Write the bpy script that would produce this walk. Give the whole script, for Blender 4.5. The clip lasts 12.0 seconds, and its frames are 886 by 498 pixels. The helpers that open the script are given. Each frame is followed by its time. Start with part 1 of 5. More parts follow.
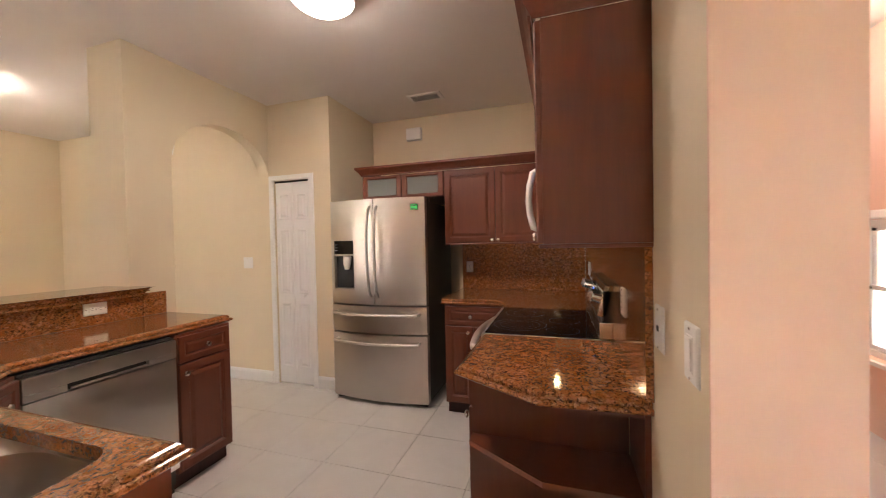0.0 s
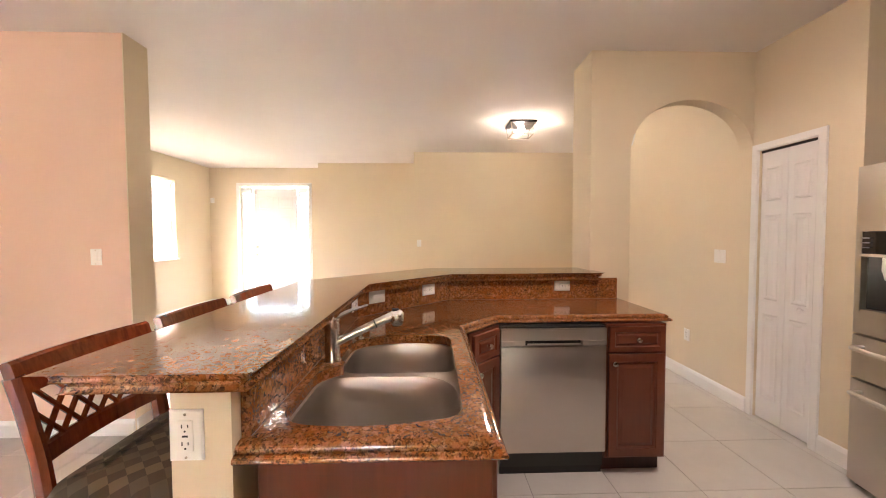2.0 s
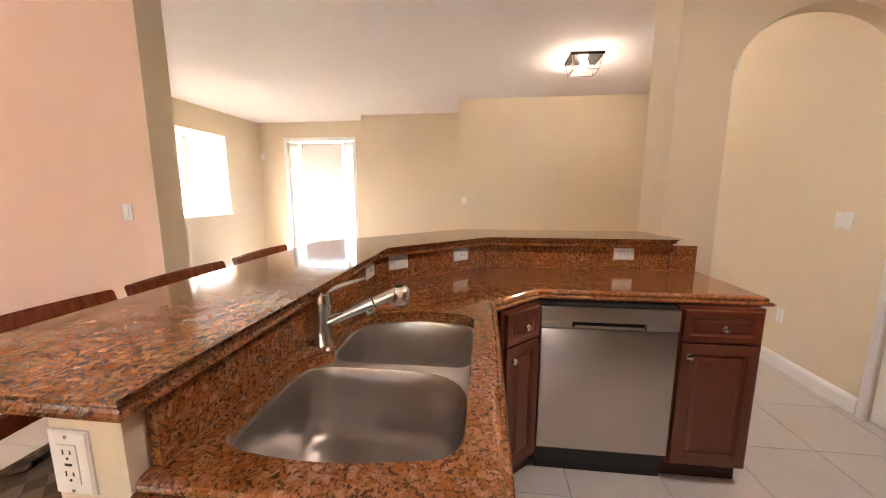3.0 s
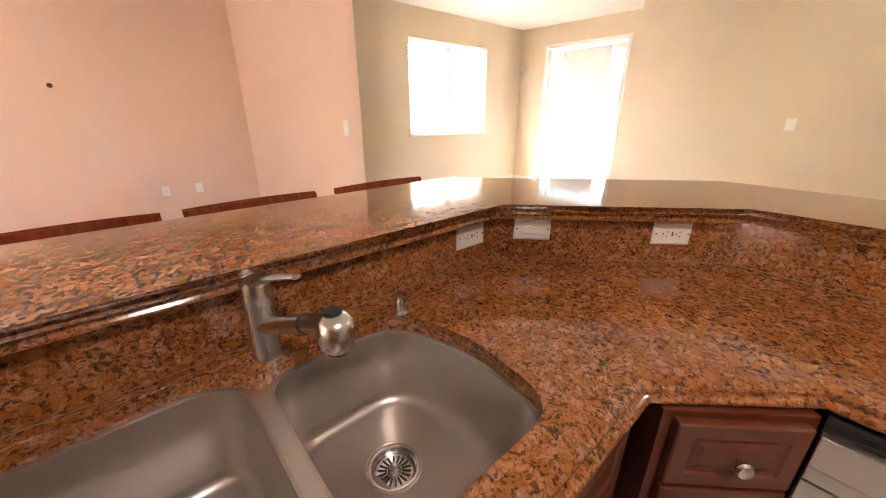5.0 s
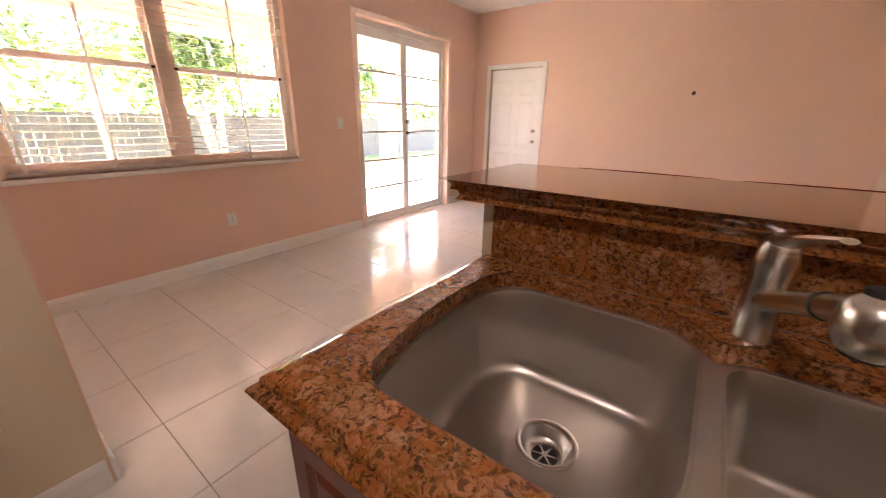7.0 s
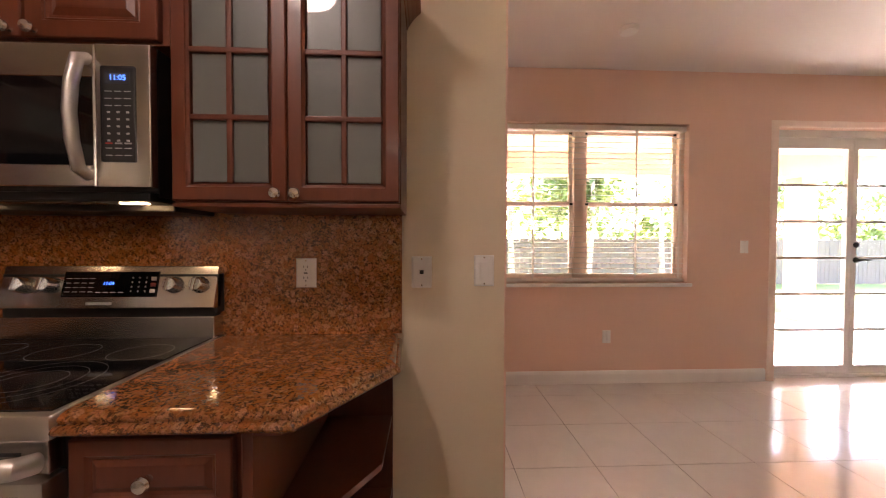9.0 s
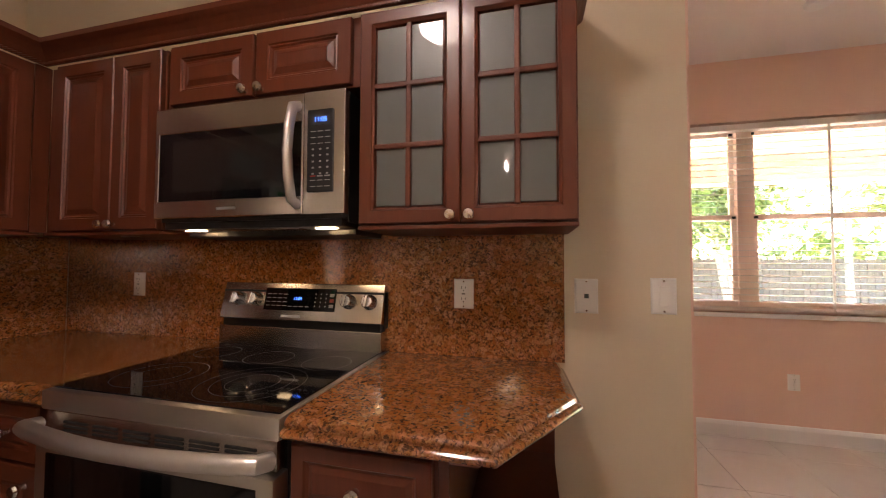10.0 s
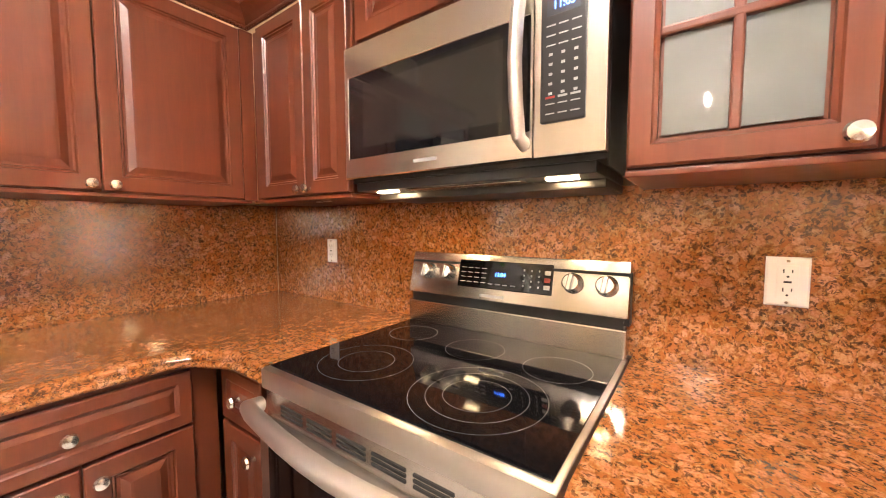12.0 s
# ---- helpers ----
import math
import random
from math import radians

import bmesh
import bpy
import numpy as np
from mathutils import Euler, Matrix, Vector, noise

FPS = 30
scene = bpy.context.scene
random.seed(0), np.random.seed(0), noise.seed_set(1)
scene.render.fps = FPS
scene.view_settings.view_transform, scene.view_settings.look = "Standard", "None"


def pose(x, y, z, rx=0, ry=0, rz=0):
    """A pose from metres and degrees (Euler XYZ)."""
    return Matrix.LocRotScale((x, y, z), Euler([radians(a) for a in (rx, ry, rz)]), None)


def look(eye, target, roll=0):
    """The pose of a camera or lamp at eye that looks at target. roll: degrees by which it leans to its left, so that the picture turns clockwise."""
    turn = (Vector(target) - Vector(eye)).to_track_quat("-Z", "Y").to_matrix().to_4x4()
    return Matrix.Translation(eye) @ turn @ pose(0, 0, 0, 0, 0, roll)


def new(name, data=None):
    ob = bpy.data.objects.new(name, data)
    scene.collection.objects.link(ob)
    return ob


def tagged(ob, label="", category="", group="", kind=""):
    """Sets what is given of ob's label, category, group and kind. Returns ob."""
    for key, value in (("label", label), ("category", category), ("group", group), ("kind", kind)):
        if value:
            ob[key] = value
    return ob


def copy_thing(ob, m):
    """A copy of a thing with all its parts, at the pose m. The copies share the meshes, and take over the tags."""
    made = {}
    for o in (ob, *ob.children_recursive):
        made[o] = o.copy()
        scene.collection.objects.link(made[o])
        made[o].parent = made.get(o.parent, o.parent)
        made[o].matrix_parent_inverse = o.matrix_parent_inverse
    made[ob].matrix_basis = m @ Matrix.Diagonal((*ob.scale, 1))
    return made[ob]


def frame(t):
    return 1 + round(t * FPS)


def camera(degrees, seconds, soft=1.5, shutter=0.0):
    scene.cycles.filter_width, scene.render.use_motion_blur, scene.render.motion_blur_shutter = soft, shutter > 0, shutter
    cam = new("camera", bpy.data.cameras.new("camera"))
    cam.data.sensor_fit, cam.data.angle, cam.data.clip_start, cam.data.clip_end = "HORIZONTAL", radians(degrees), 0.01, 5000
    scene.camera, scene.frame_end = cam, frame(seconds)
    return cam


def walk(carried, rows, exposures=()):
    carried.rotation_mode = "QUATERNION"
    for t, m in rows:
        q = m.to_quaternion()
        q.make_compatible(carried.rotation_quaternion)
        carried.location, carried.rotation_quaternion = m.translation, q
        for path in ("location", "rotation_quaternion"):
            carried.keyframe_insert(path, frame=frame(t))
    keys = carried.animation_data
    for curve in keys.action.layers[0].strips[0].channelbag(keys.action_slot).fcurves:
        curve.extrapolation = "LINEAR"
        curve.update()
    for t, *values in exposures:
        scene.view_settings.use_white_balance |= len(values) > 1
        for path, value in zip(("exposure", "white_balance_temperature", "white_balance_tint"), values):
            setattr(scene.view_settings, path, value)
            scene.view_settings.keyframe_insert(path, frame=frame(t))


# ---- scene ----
cam = camera(101.9, 12.0, soft=1.0, shutter=0.1)
PATH = [
    (0, (0.461, 0.277, 1.356), (-0.15, 2.182, 1.319), -1.2),
    (0.5, (0.494, 0.462, 1.349), (-0.747, 2.03, 1.323), -1.0),
    (1, (0.504, 0.612, 1.341), (-1.171, 1.704, 1.323), -1.1),
    (1.5, (0.517, 0.67, 1.37), (-1.43, 1.124, 1.361), -0.8),
    (2, (0.423, 0.718, 1.374), (-1.575, 0.777, 1.298), -0.2),
    (2.5, (0.273, 0.767, 1.382), (-1.716, 0.669, 1.205), 0.1),
    (2.7, (0.2, 0.792, 1.377), (-1.781, 0.648, 1.148), 0.2),
    (4.3, (-0.467, 0.973, 1.353), (-2.145, 0.133, 0.663), -0.1),
    (4.5, (-0.561, 0.996, 1.353), (-2.141, -0.001, 0.64), -0.1),
    (5, (-0.764, 1.011, 1.359), (-2.0, -0.387, 0.639), 0.2),
    (5.5, (-0.893, 1.038, 1.362), (-1.68, -0.651, 0.635), 0.4),
    (6, (-0.927, 1.088, 1.302), (-1.223, -0.748, 0.567), 0.6),
    (6.5, (-0.87, 1.085, 1.244), (-0.497, -0.736, 0.506), 0.7),
    (7, (-0.792, 1.044, 1.233), (0.323, -0.476, 0.563), 0.7),
    (7.5, (-0.752, 1.057, 1.239), (0.785, -0.093, 0.678), 0.6),
    (7.7, (-0.73, 1.07, 1.238), (0.938, 0.081, 0.745), 0.4),
    (9.3, (-0.572, 1.32, 1.246), (1.427, 1.402, 1.27), 0.2),
    (9.5, (-0.565, 1.357, 1.252), (1.424, 1.551, 1.305), 0.2),
    (10, (-0.551, 1.457, 1.243), (1.39, 1.932, 1.311), 0.2),
    (10.5, (-0.54, 1.554, 1.243), (1.314, 2.301, 1.307), 0.0),
    (11, (-0.518, 1.64, 1.24), (1.223, 2.622, 1.311), -0.2),
    (11.5, (-0.443, 1.741, 1.239), (1.213, 2.862, 1.237), -0.2),
    (12, (-0.322, 1.835, 1.247), (1.306, 2.989, 1.116), -0.1),
]
EXPOSURES = [(0.0, 5.45, 6600, 16), (0.5, 5.95, 6700, 20), (1.0, 6.0, 6700, 20), (2.0, 5.55, 6700, 19), (2.5, 5.42, 6700, 20), (4.5, 5.6, 6700, 20), (5.0, 5.68, 6700, 20), (5.5, 5.55, 6700, 20),
             (6.0, 5.45, 6800, 21), (6.5, 5.13, 6850, 22), (7.5, 4.95, 7100, 27), (9.5, 4.72, 7000, 25), (10.0, 4.95, 6900, 22), (10.5, 5.5, 6700, 18),
             (11.0, 6.55, 6500, 13), (11.5, 7.2, 6500, 11), (12.0, 7.2, 6500, 13)]
walk(cam, [(t, look(eye, target, roll)) for t, eye, target, roll in PATH],
     EXPOSURES)

SKY, DOME_E, BULB_E, HOOD_E, LIVE_W = .15, 2.2, 4.6, 1.8, 4.4

# ---------- exposure is keyed in walk() above; world and sun ----------
world = bpy.data.worlds.new("sky_world")
scene.world = world
world.use_nodes = True
wn = world.node_tree
sky = wn.nodes.new("ShaderNodeTexSky")
sky.sky_type, sky.sun_disc = "NISHITA", False
sky.sun_elevation, sky.sun_rotation = radians(42), radians(115)
wn.links.new(sky.outputs[0], wn.nodes["Background"].inputs[0])
wn.nodes["Background"].inputs[1].default_value = SKY
sun = new("sun", bpy.data.lights.new("sun", "SUN"))
sun.data.energy, sun.data.angle, sun.data.color = 5.0, radians(0.6), (1, .95, .88)
sun.matrix_world = look((0, 0, 20), (0 - math.sin(radians(115)) * 12, 0 - math.cos(radians(115)) * 12, 20 - 10.8))


# ---------- mesh helpers ----------
def thing(name, label, category, at=(0, 0, 0), rz=0, group="", kind=""):
    ob = new(name)
    ob.empty_display_size = .05
    ob.matrix_world = pose(*at, 0, 0, rz)
    return tagged(ob, label, category, group, kind)


def finish(bm, name, mat, smooth=False):
    bmesh.ops.recalc_face_normals(bm, faces=bm.faces)
    me = bpy.data.meshes.new(name)
    bm.to_mesh(me)
    bm.free()
    me.materials.append(mat)
    if smooth:
        for p in me.polygons:
            p.use_smooth = True
        me.set_sharp_from_angle(angle=radians(38))
    return me


def part(name, bm, mat, parent, label="", smooth=False):
    ob = new(name, finish(bm, name, mat, smooth))
    ob.parent = parent
    return tagged(ob, label)


def solo(name, bm, mat, label, category, kind="", group="", smooth=False):
    return tagged(new(name, finish(bm, name, mat, smooth)), label, category, group, kind)


def box(a, b, bevel=0.0, bm=None, m=None):
    bm = bm or bmesh.new()
    c = [(p + q) / 2 for p, q in zip(a, b)]
    s = [abs(q - p) for p, q in zip(a, b)]
    mat = Matrix.Translation(c) @ Matrix.Diagonal((*s, 1))
    vs = bmesh.ops.create_cube(bm, size=1, matrix=(m @ mat) if m else mat)["verts"]
    if bevel:
        es = list({e for v in vs for e in v.link_edges})
        bmesh.ops.bevel(bm, geom=es, offset=bevel, segments=2, affect="EDGES", profile=.6)
    return bm


def cyl(a, b, r1, r2=None, n=16, bm=None, caps=True):
    bm = bm or bmesh.new()
    a, b = Vector(a), Vector(b)
    m = Matrix.Translation((a + b) / 2) @ (b - a).to_track_quat("Z", "Y").to_matrix().to_4x4()
    bmesh.ops.create_cone(bm, cap_ends=caps, segments=n, radius1=r1, radius2=r1 if r2 is None else r2, depth=(b - a).length, matrix=m)
    return bm


def lathe(rings, n=20, bm=None, m=None):
    """rings of (radius, height) turned about z"""
    bm = bm or bmesh.new()
    m = m or Matrix()
    loops = [[bm.verts.new(m @ Vector((r * math.cos(2 * math.pi * i / n), r * math.sin(2 * math.pi * i / n), z))) for i in range(n)] for r, z in rings]
    loft(bm, loops)
    return bm


def loft(bm, loops, cap=(True, True)):
    n = len(loops[0])
    for p, q in zip(loops, loops[1:]):
        for i in range(n):
            bm.faces.new((p[i], p[(i + 1) % n], q[(i + 1) % n], q[i]))
    if cap[0]:
        bm.faces.new(list(reversed(loops[0])))
    if cap[1]:
        bm.faces.new(loops[-1])


def inset_poly(poly, d):
    """a closed outline (anticlockwise) moved inward by d, with mitred corners"""
    out = []
    n = len(poly)
    for i in range(n):
        p, q, r = Vector(poly[i - 1]), Vector(poly[i]), Vector(poly[(i + 1) % n])
        u, v = (q - p).normalized(), (r - q).normalized()
        nu, nv = Vector((-u.y, u.x)), Vector((-v.y, v.x))
        k = (nu + nv) / max(.2, 1 + nu.dot(nv))
        out.append(q + k * d)
    return out


def rounded(poly, radii, seg=7):
    """an outline with its corners rounded"""
    out = []
    n = len(poly)
    for i in range(n):
        p, q, r = Vector(poly[i - 1]), Vector(poly[i]), Vector(poly[(i + 1) % n])
        d = radii[i] if isinstance(radii, (list, tuple)) else radii
        a, b = q + (p - q).normalized() * d, q + (r - q).normalized() * d
        for k in range(seg + 1):
            s = k / seg
            out.append(((1 - s) ** 2) * a + 2 * s * (1 - s) * q + s * s * b)
    return [(v.x, v.y) for v in out]


def prism(poly, z0, z1, bm=None):
    bm = bm or bmesh.new()
    loft(bm, [[bm.verts.new((x, y, z)) for x, y in poly] for z in (z0, z1)])
    return bm


OGEE = ((0, .010), (.002, .005), (.006, .0015), (.010, 0), (.014, .0015), (.0175, .005), (.0195, .010), (.0200, .0165), (.0225, .0170), (.0235, .0150), (.0275, .0150), (.0315, .0165), (.0350, .0205), (.0380, .0265), (.0398, .0330), (.0405, .039))


def inset_edges(poly, ds):
    """the polygon with each side moved inwards by its own distance"""
    out, n = [], len(poly)
    for i in range(n):
        a, b, c = Vector(poly[i - 1][:2]), Vector(poly[i][:2]), Vector(poly[(i + 1) % n][:2])
        u, w = (b - a).normalized(), (c - b).normalized()
        nu, nw = Vector((-u.y, u.x)), Vector((-w.y, w.x))
        p0, p1 = b + nu * ds[i - 1], b + nw * ds[i]
        cr = u.x * w.y - u.y * w.x
        if abs(cr) < .02:
            out.append(p0)
        else:
            e = p1 - p0
            out.append(p0 + u * ((e.x * w.y - e.y * w.x) / cr))
    return out


def slab(poly, z0, holes=(), profile=OGEE, scale=1.0, plain=()):
    """a stone slab with an ogee edge and cut-outs; the sides listed in plain are sawn straight"""
    bm = bmesh.new()
    loops = [[bm.verts.new((p[0], p[1], z0 + h * scale)) for p in inset_edges(poly, [0 if i in plain else d for i in range(len(poly))])] for h, d in profile]
    loft(bm, loops, (not holes, not holes))
    if holes:
        rims = []
        for h in holes:
            lo = [bm.verts.new((x, y, z0)) for x, y in h]
            mid = [bm.verts.new((x, y, z0 + profile[-1][0] * scale - .006)) for x, y in h]
            hi = [bm.verts.new((p[0], p[1], z0 + profile[-1][0] * scale)) for p in inset_poly(h, -.005)]
            loft(bm, [lo, mid, hi], (False, False))
            rims.append((lo, hi))
        for k, ring in ((0, loops[0]), (1, loops[-1])):
            es = []
            for lp in [ring] + [r[k] for r in rims]:
                es += [bm.edges.get((lp[i], lp[(i + 1) % len(lp)])) for i in range(len(lp))]
            bmesh.ops.triangle_fill(bm, use_beauty=True, edges=es)
    return bm


def rects(bm, w, h, levels, x0=0, z0=0, y0=0, cap=True):
    """nested rectangles, (inset, depth towards -y): panels and frames"""
    loops = []
    for d, t in levels:
        loops.append([bm.verts.new((x0 + x, y0 - t, z0 + z)) for x, z in ((d, d), (w - d, d), (w - d, h - d), (d, h - d))])
    loft(bm, loops, (True, cap))
    return bm


def tube(points, r, n=10, bm=None):
    """a round bar along points; r may be one radius or one for each point"""
    bm = bm or bmesh.new()
    pts = [Vector(p) for p in points]
    loops = []
    q = None
    for i, p in enumerate(pts):
        t = (pts[min(i + 1, len(pts) - 1)] - pts[max(i - 1, 0)]).normalized()
        if q is None:
            q = t.to_track_quat("Z", "Y").to_matrix()
        else:
            q = (q @ Vector((0, 0, 1))).rotation_difference(t).to_matrix() @ q
        rr = r[i] if isinstance(r, (list, tuple)) else r
        rx, ry = rr if isinstance(rr, (list, tuple)) else (rr, rr)
        loops.append([bm.verts.new(p + q @ Vector((rx * math.cos(2 * math.pi * k / n), ry * math.sin(2 * math.pi * k / n), 0))) for k in range(n)])
    loft(bm, loops)
    return bm


def words(text, size, mat, parent, m, name="lettering"):
    cu = bpy.data.curves.new(name, "FONT")
    cu.body, cu.size, cu.extrude, cu.align_x, cu.align_y = text, size, .0003, "CENTER", "CENTER"
    tmp = bpy.data.objects.new(name, cu)
    me = bpy.data.meshes.new_from_object(tmp)
    bpy.data.objects.remove(tmp)
    me.transform(m)
    me.materials.append(mat)
    ob = new(name, me)
    ob.parent = parent
    return ob


# ---------- materials ----------
def mat_new(name, color, rough=.5, metal=0.0, coat=0.0, spec=.5):
    m = bpy.data.materials.new(name)
    m.use_nodes = True
    b = m.node_tree.nodes["Principled BSDF"]
    b.inputs["Base Color"].default_value = (*color, 1)
    b.inputs["Roughness"].default_value, b.inputs["Metallic"].default_value = rough, metal
    b.inputs["Coat Weight"].default_value, b.inputs["Specular IOR Level"].default_value = coat, spec
    b.inputs["Coat Roughness"].default_value = .08
    return m


def node(m, kind, **props):
    n = m.node_tree.nodes.new(kind)
    for k, v in props.items():
        if k in n.inputs:
            n.inputs[k].default_value = v
    return n


def coords(m, scale=(1, 1, 1)):
    """place in the world, scaled"""
    g = m.node_tree.nodes.new("ShaderNodeNewGeometry")
    mp = m.node_tree.nodes.new("ShaderNodeMapping")
    mp.inputs["Scale"].default_value = scale
    m.node_tree.links.new(g.outputs["Position"], mp.inputs["Vector"])
    return mp.outputs[0]


def noise_tex(m, vec, scale, detail=4, rough=.55, dist=0.0):
    n = node(m, "ShaderNodeTexNoise", Scale=scale, Detail=detail, Roughness=rough, Distortion=dist)
    m.node_tree.links.new(vec, n.inputs["Vector"])
    return n.outputs["Fac"]


def ramp(m, fac, stops):
    n = m.node_tree.nodes.new("ShaderNodeValToRGB")
    m.node_tree.links.new(fac, n.inputs[0])
    el = n.color_ramp.elements
    while len(el) < len(stops):
        el.new(.5)
    for e, (p, c) in zip(el, stops):
        e.position, e.color = p, (*c, 1) if len(c) == 3 else c
    return n.outputs[0]


def mix(m, fac, a, b, mode="MIX"):
    n = m.node_tree.nodes.new("ShaderNodeMix")
    n.data_type, n.blend_type = "RGBA", mode
    L = m.node_tree.links.new
    for sock, v in ((n.inputs["Factor"], fac), (n.inputs["A"], a), (n.inputs["B"], b)):
        if isinstance(v, bpy.types.NodeSocket):
            L(v, sock)
        elif isinstance(v, (int, float)):
            sock.default_value = v
        else:
            sock.default_value = (*v, 1)
    return n.outputs["Result"]


def bump(m, height, strength, dist=.001):
    n = node(m, "ShaderNodeBump", Strength=strength, Distance=dist)
    m.node_tree.links.new(height, n.inputs["Height"])
    m.node_tree.links.new(n.outputs[0], m.node_tree.nodes["Principled BSDF"].inputs["Normal"])


def put(m, sock, out):
    m.node_tree.links.new(out, m.node_tree.nodes["Principled BSDF"].inputs[sock])


def spread(m, fac, lo, hi):
    n = node(m, "ShaderNodeMapRange")
    n.inputs["To Min"].default_value, n.inputs["To Max"].default_value = lo, hi
    m.node_tree.links.new(fac, n.inputs["Value"])
    return n.outputs[0]


def painted(name, color, rough=.6, peel=.25):
    m = mat_new(name, color, rough)
    v = coords(m)
    big = noise_tex(m, v, 1.3, 3)
    c = mix(m, big, [x * .95 for x in color], [min(1, x * 1.04) for x in color])
    put(m, "Base Color", c)
    bump(m, noise_tex(m, v, 160, 3), peel, .0008)
    put(m, "Roughness", spread(m, noise_tex(m, v, 6), rough - .08, rough + .1))
    return m


WALL = painted("cream_wall_paint", (.70, .585, .42))
PEACH = painted("peach_wall_paint", (.76, .520, .405))
CEIL_M = painted("white_ceiling_paint", (.80, .745, .70), .85, .5)
TRIM = painted("white_gloss_trim", (.80, .78, .75), .32, .05)
DOORW = painted("white_door_paint", (.80, .78, .76), .38, .08)
PLASTIC = mat_new("white_plastic", (.78, .76, .72), .35)
SLOT = mat_new("dark_slot", (.02, .02, .02), .6)
BLACK = mat_new("black_plastic", (.015, .014, .014), .35)
GLASSB = mat_new("black_ceramic_glass", (.005, .005, .006), .04, 0, .1)
RING = mat_new("printed_burner_ring", (.13, .125, .12), .4)
PRINT = mat_new("grey_print", (.32, .32, .32), .5)
NICKEL = mat_new("satin_nickel", (.72, .68, .62), .22, 1)
CHROME = mat_new("brushed_faucet_steel", (.66, .65, .63), .27, 1)
GREEN = mat_new("green_sticker", (.03, .55, .12), .5)
FROST = mat_new("frosted_glass", (.125, .132, .122), .35, 0, .9)
FROST.node_tree.nodes["Principled BSDF"].inputs["Coat Roughness"].default_value = .012
BLIND = mat_new("blind_slat_white", (.86, .77, .70), .55)
put_t = BLIND.node_tree.nodes["Principled BSDF"].inputs["Transmission Weight"]
put_t.default_value = .35


def granite_mat():
    m = mat_new("speckled_red_brown_granite", (.3, .12, .05), .08, 0, .5)
    L = m.node_tree.links.new
    v = coords(m)
    warp = node(m, "ShaderNodeTexNoise", Scale=34.0, Detail=4, Roughness=.6)
    L(v, warp.inputs["Vector"])
    add = m.node_tree.nodes.new("ShaderNodeVectorMath")
    add.operation = "MULTIPLY_ADD"
    L(warp.outputs["Color"], add.inputs[0])
    add.inputs[1].default_value = (.030, .030, .030)
    L(v, add.inputs[2])
    w = add.outputs[0]
    # large feldspar crystals, salmon to rust
    cell = node(m, "ShaderNodeTexVoronoi", Scale=50.0)
    L(w, cell.inputs["Vector"])
    sep = m.node_tree.nodes.new("ShaderNodeSeparateColor")
    L(cell.outputs["Color"], sep.inputs[0])
    base = ramp(m, sep.outputs[0], [(0, (.29, .090, .023)), (.22, (.36, .122, .033)), (.42, (.45, .190, .085)), (.60, (.33, .106, .027)), (.78, (.49, .218, .112)), (1, (.39, .190, .075))])
    grain = noise_tex(m, v, 210, 3, .65)
    base = mix(m, ramp(m, grain, [(.40, (0, 0, 0)), (.66, (.7, .7, .7))]), base, (.27, .082, .018))
    # granular tan and brown matrix between the crystals
    edge = node(m, "ShaderNodeTexVoronoi", Scale=50.0)
    edge.feature = "DISTANCE_TO_EDGE"
    L(w, edge.inputs["Vector"])
    seams = ramp(m, edge.outputs["Distance"], [(.03, (.85, .85, .85)), (.17, (0, 0, 0))])
    fine = noise_tex(m, w, 120, 4, .65)
    matrix = ramp(m, fine, [(.36, (.11, .036, .010)), (.50, (.26, .092, .022)), (.66, (.40, .21, .075))])
    base = mix(m, seams, base, matrix)
    # dark mica flecks in loose clusters
    spots = noise_tex(m, w, 105, 6, .72, .6)
    patch = noise_tex(m, v, 11, 3, .6)
    lift = m.node_tree.nodes.new("ShaderNodeMath")
    lift.operation = "MULTIPLY_ADD"
    L(patch, lift.inputs[0])
    lift.inputs[1].default_value = .22
    L(spots, lift.inputs[2])
    base = mix(m, ramp(m, lift.outputs[0], [(.655, (0, 0, 0)), (.715, (.82, .82, .82))]), base, (.040, .020, .011))
    dots = node(m, "ShaderNodeTexVoronoi", Scale=170.0)
    L(w, dots.inputs["Vector"])
    sep2 = m.node_tree.nodes.new("ShaderNodeSeparateColor")
    L(dots.outputs["Color"], sep2.inputs[0])
    base = mix(m, ramp(m, sep2.outputs[1], [(.84, (0, 0, 0)), (.90, (.70, .70, .70))]), base, (.040, .019, .010))
    put(m, "Base Color", base)
    put(m, "Roughness", spread(m, noise_tex(m, v, 30), .05, .15))
    bump(m, noise_tex(m, v, 400, 2), .04, .0004)
    return m


def wood_mat(name, dark, light, rough=.3, coat=.35):
    m = mat_new(name, light, rough, 0, coat)
    v = coords(m, (16, 16, 1.4))
    streak = noise_tex(m, v, 3.2, 6, .62, .4)
    fine = noise_tex(m, coords(m, (120, 120, 5)), 3, 3)
    c = mix(m, ramp(m, streak, [(.3, (0, 0, 0)), (.72, (1, 1, 1))]), dark, light)
    c = mix(m, spread(m, fine, 0, .25), c, [x * .6 for x in dark])
    put(m, "Base Color", c)
    put(m, "Roughness", spread(m, noise_tex(m, coords(m), 9), rough - .06, rough + .1))
    bump(m, fine, .05, .0005)
    return m


def steel_mat(name, color, rough, stretch):
    m = mat_new(name, color, rough, 1)
    v = coords(m, stretch)
    n = noise_tex(m, v, 3, 4, .6)
    put(m, "Roughness", spread(m, n, rough - .02, rough + .05))
    put(m, "Base Color", mix(m, noise_tex(m, coords(m), 4), [x * .92 for x in color], color))
    return m


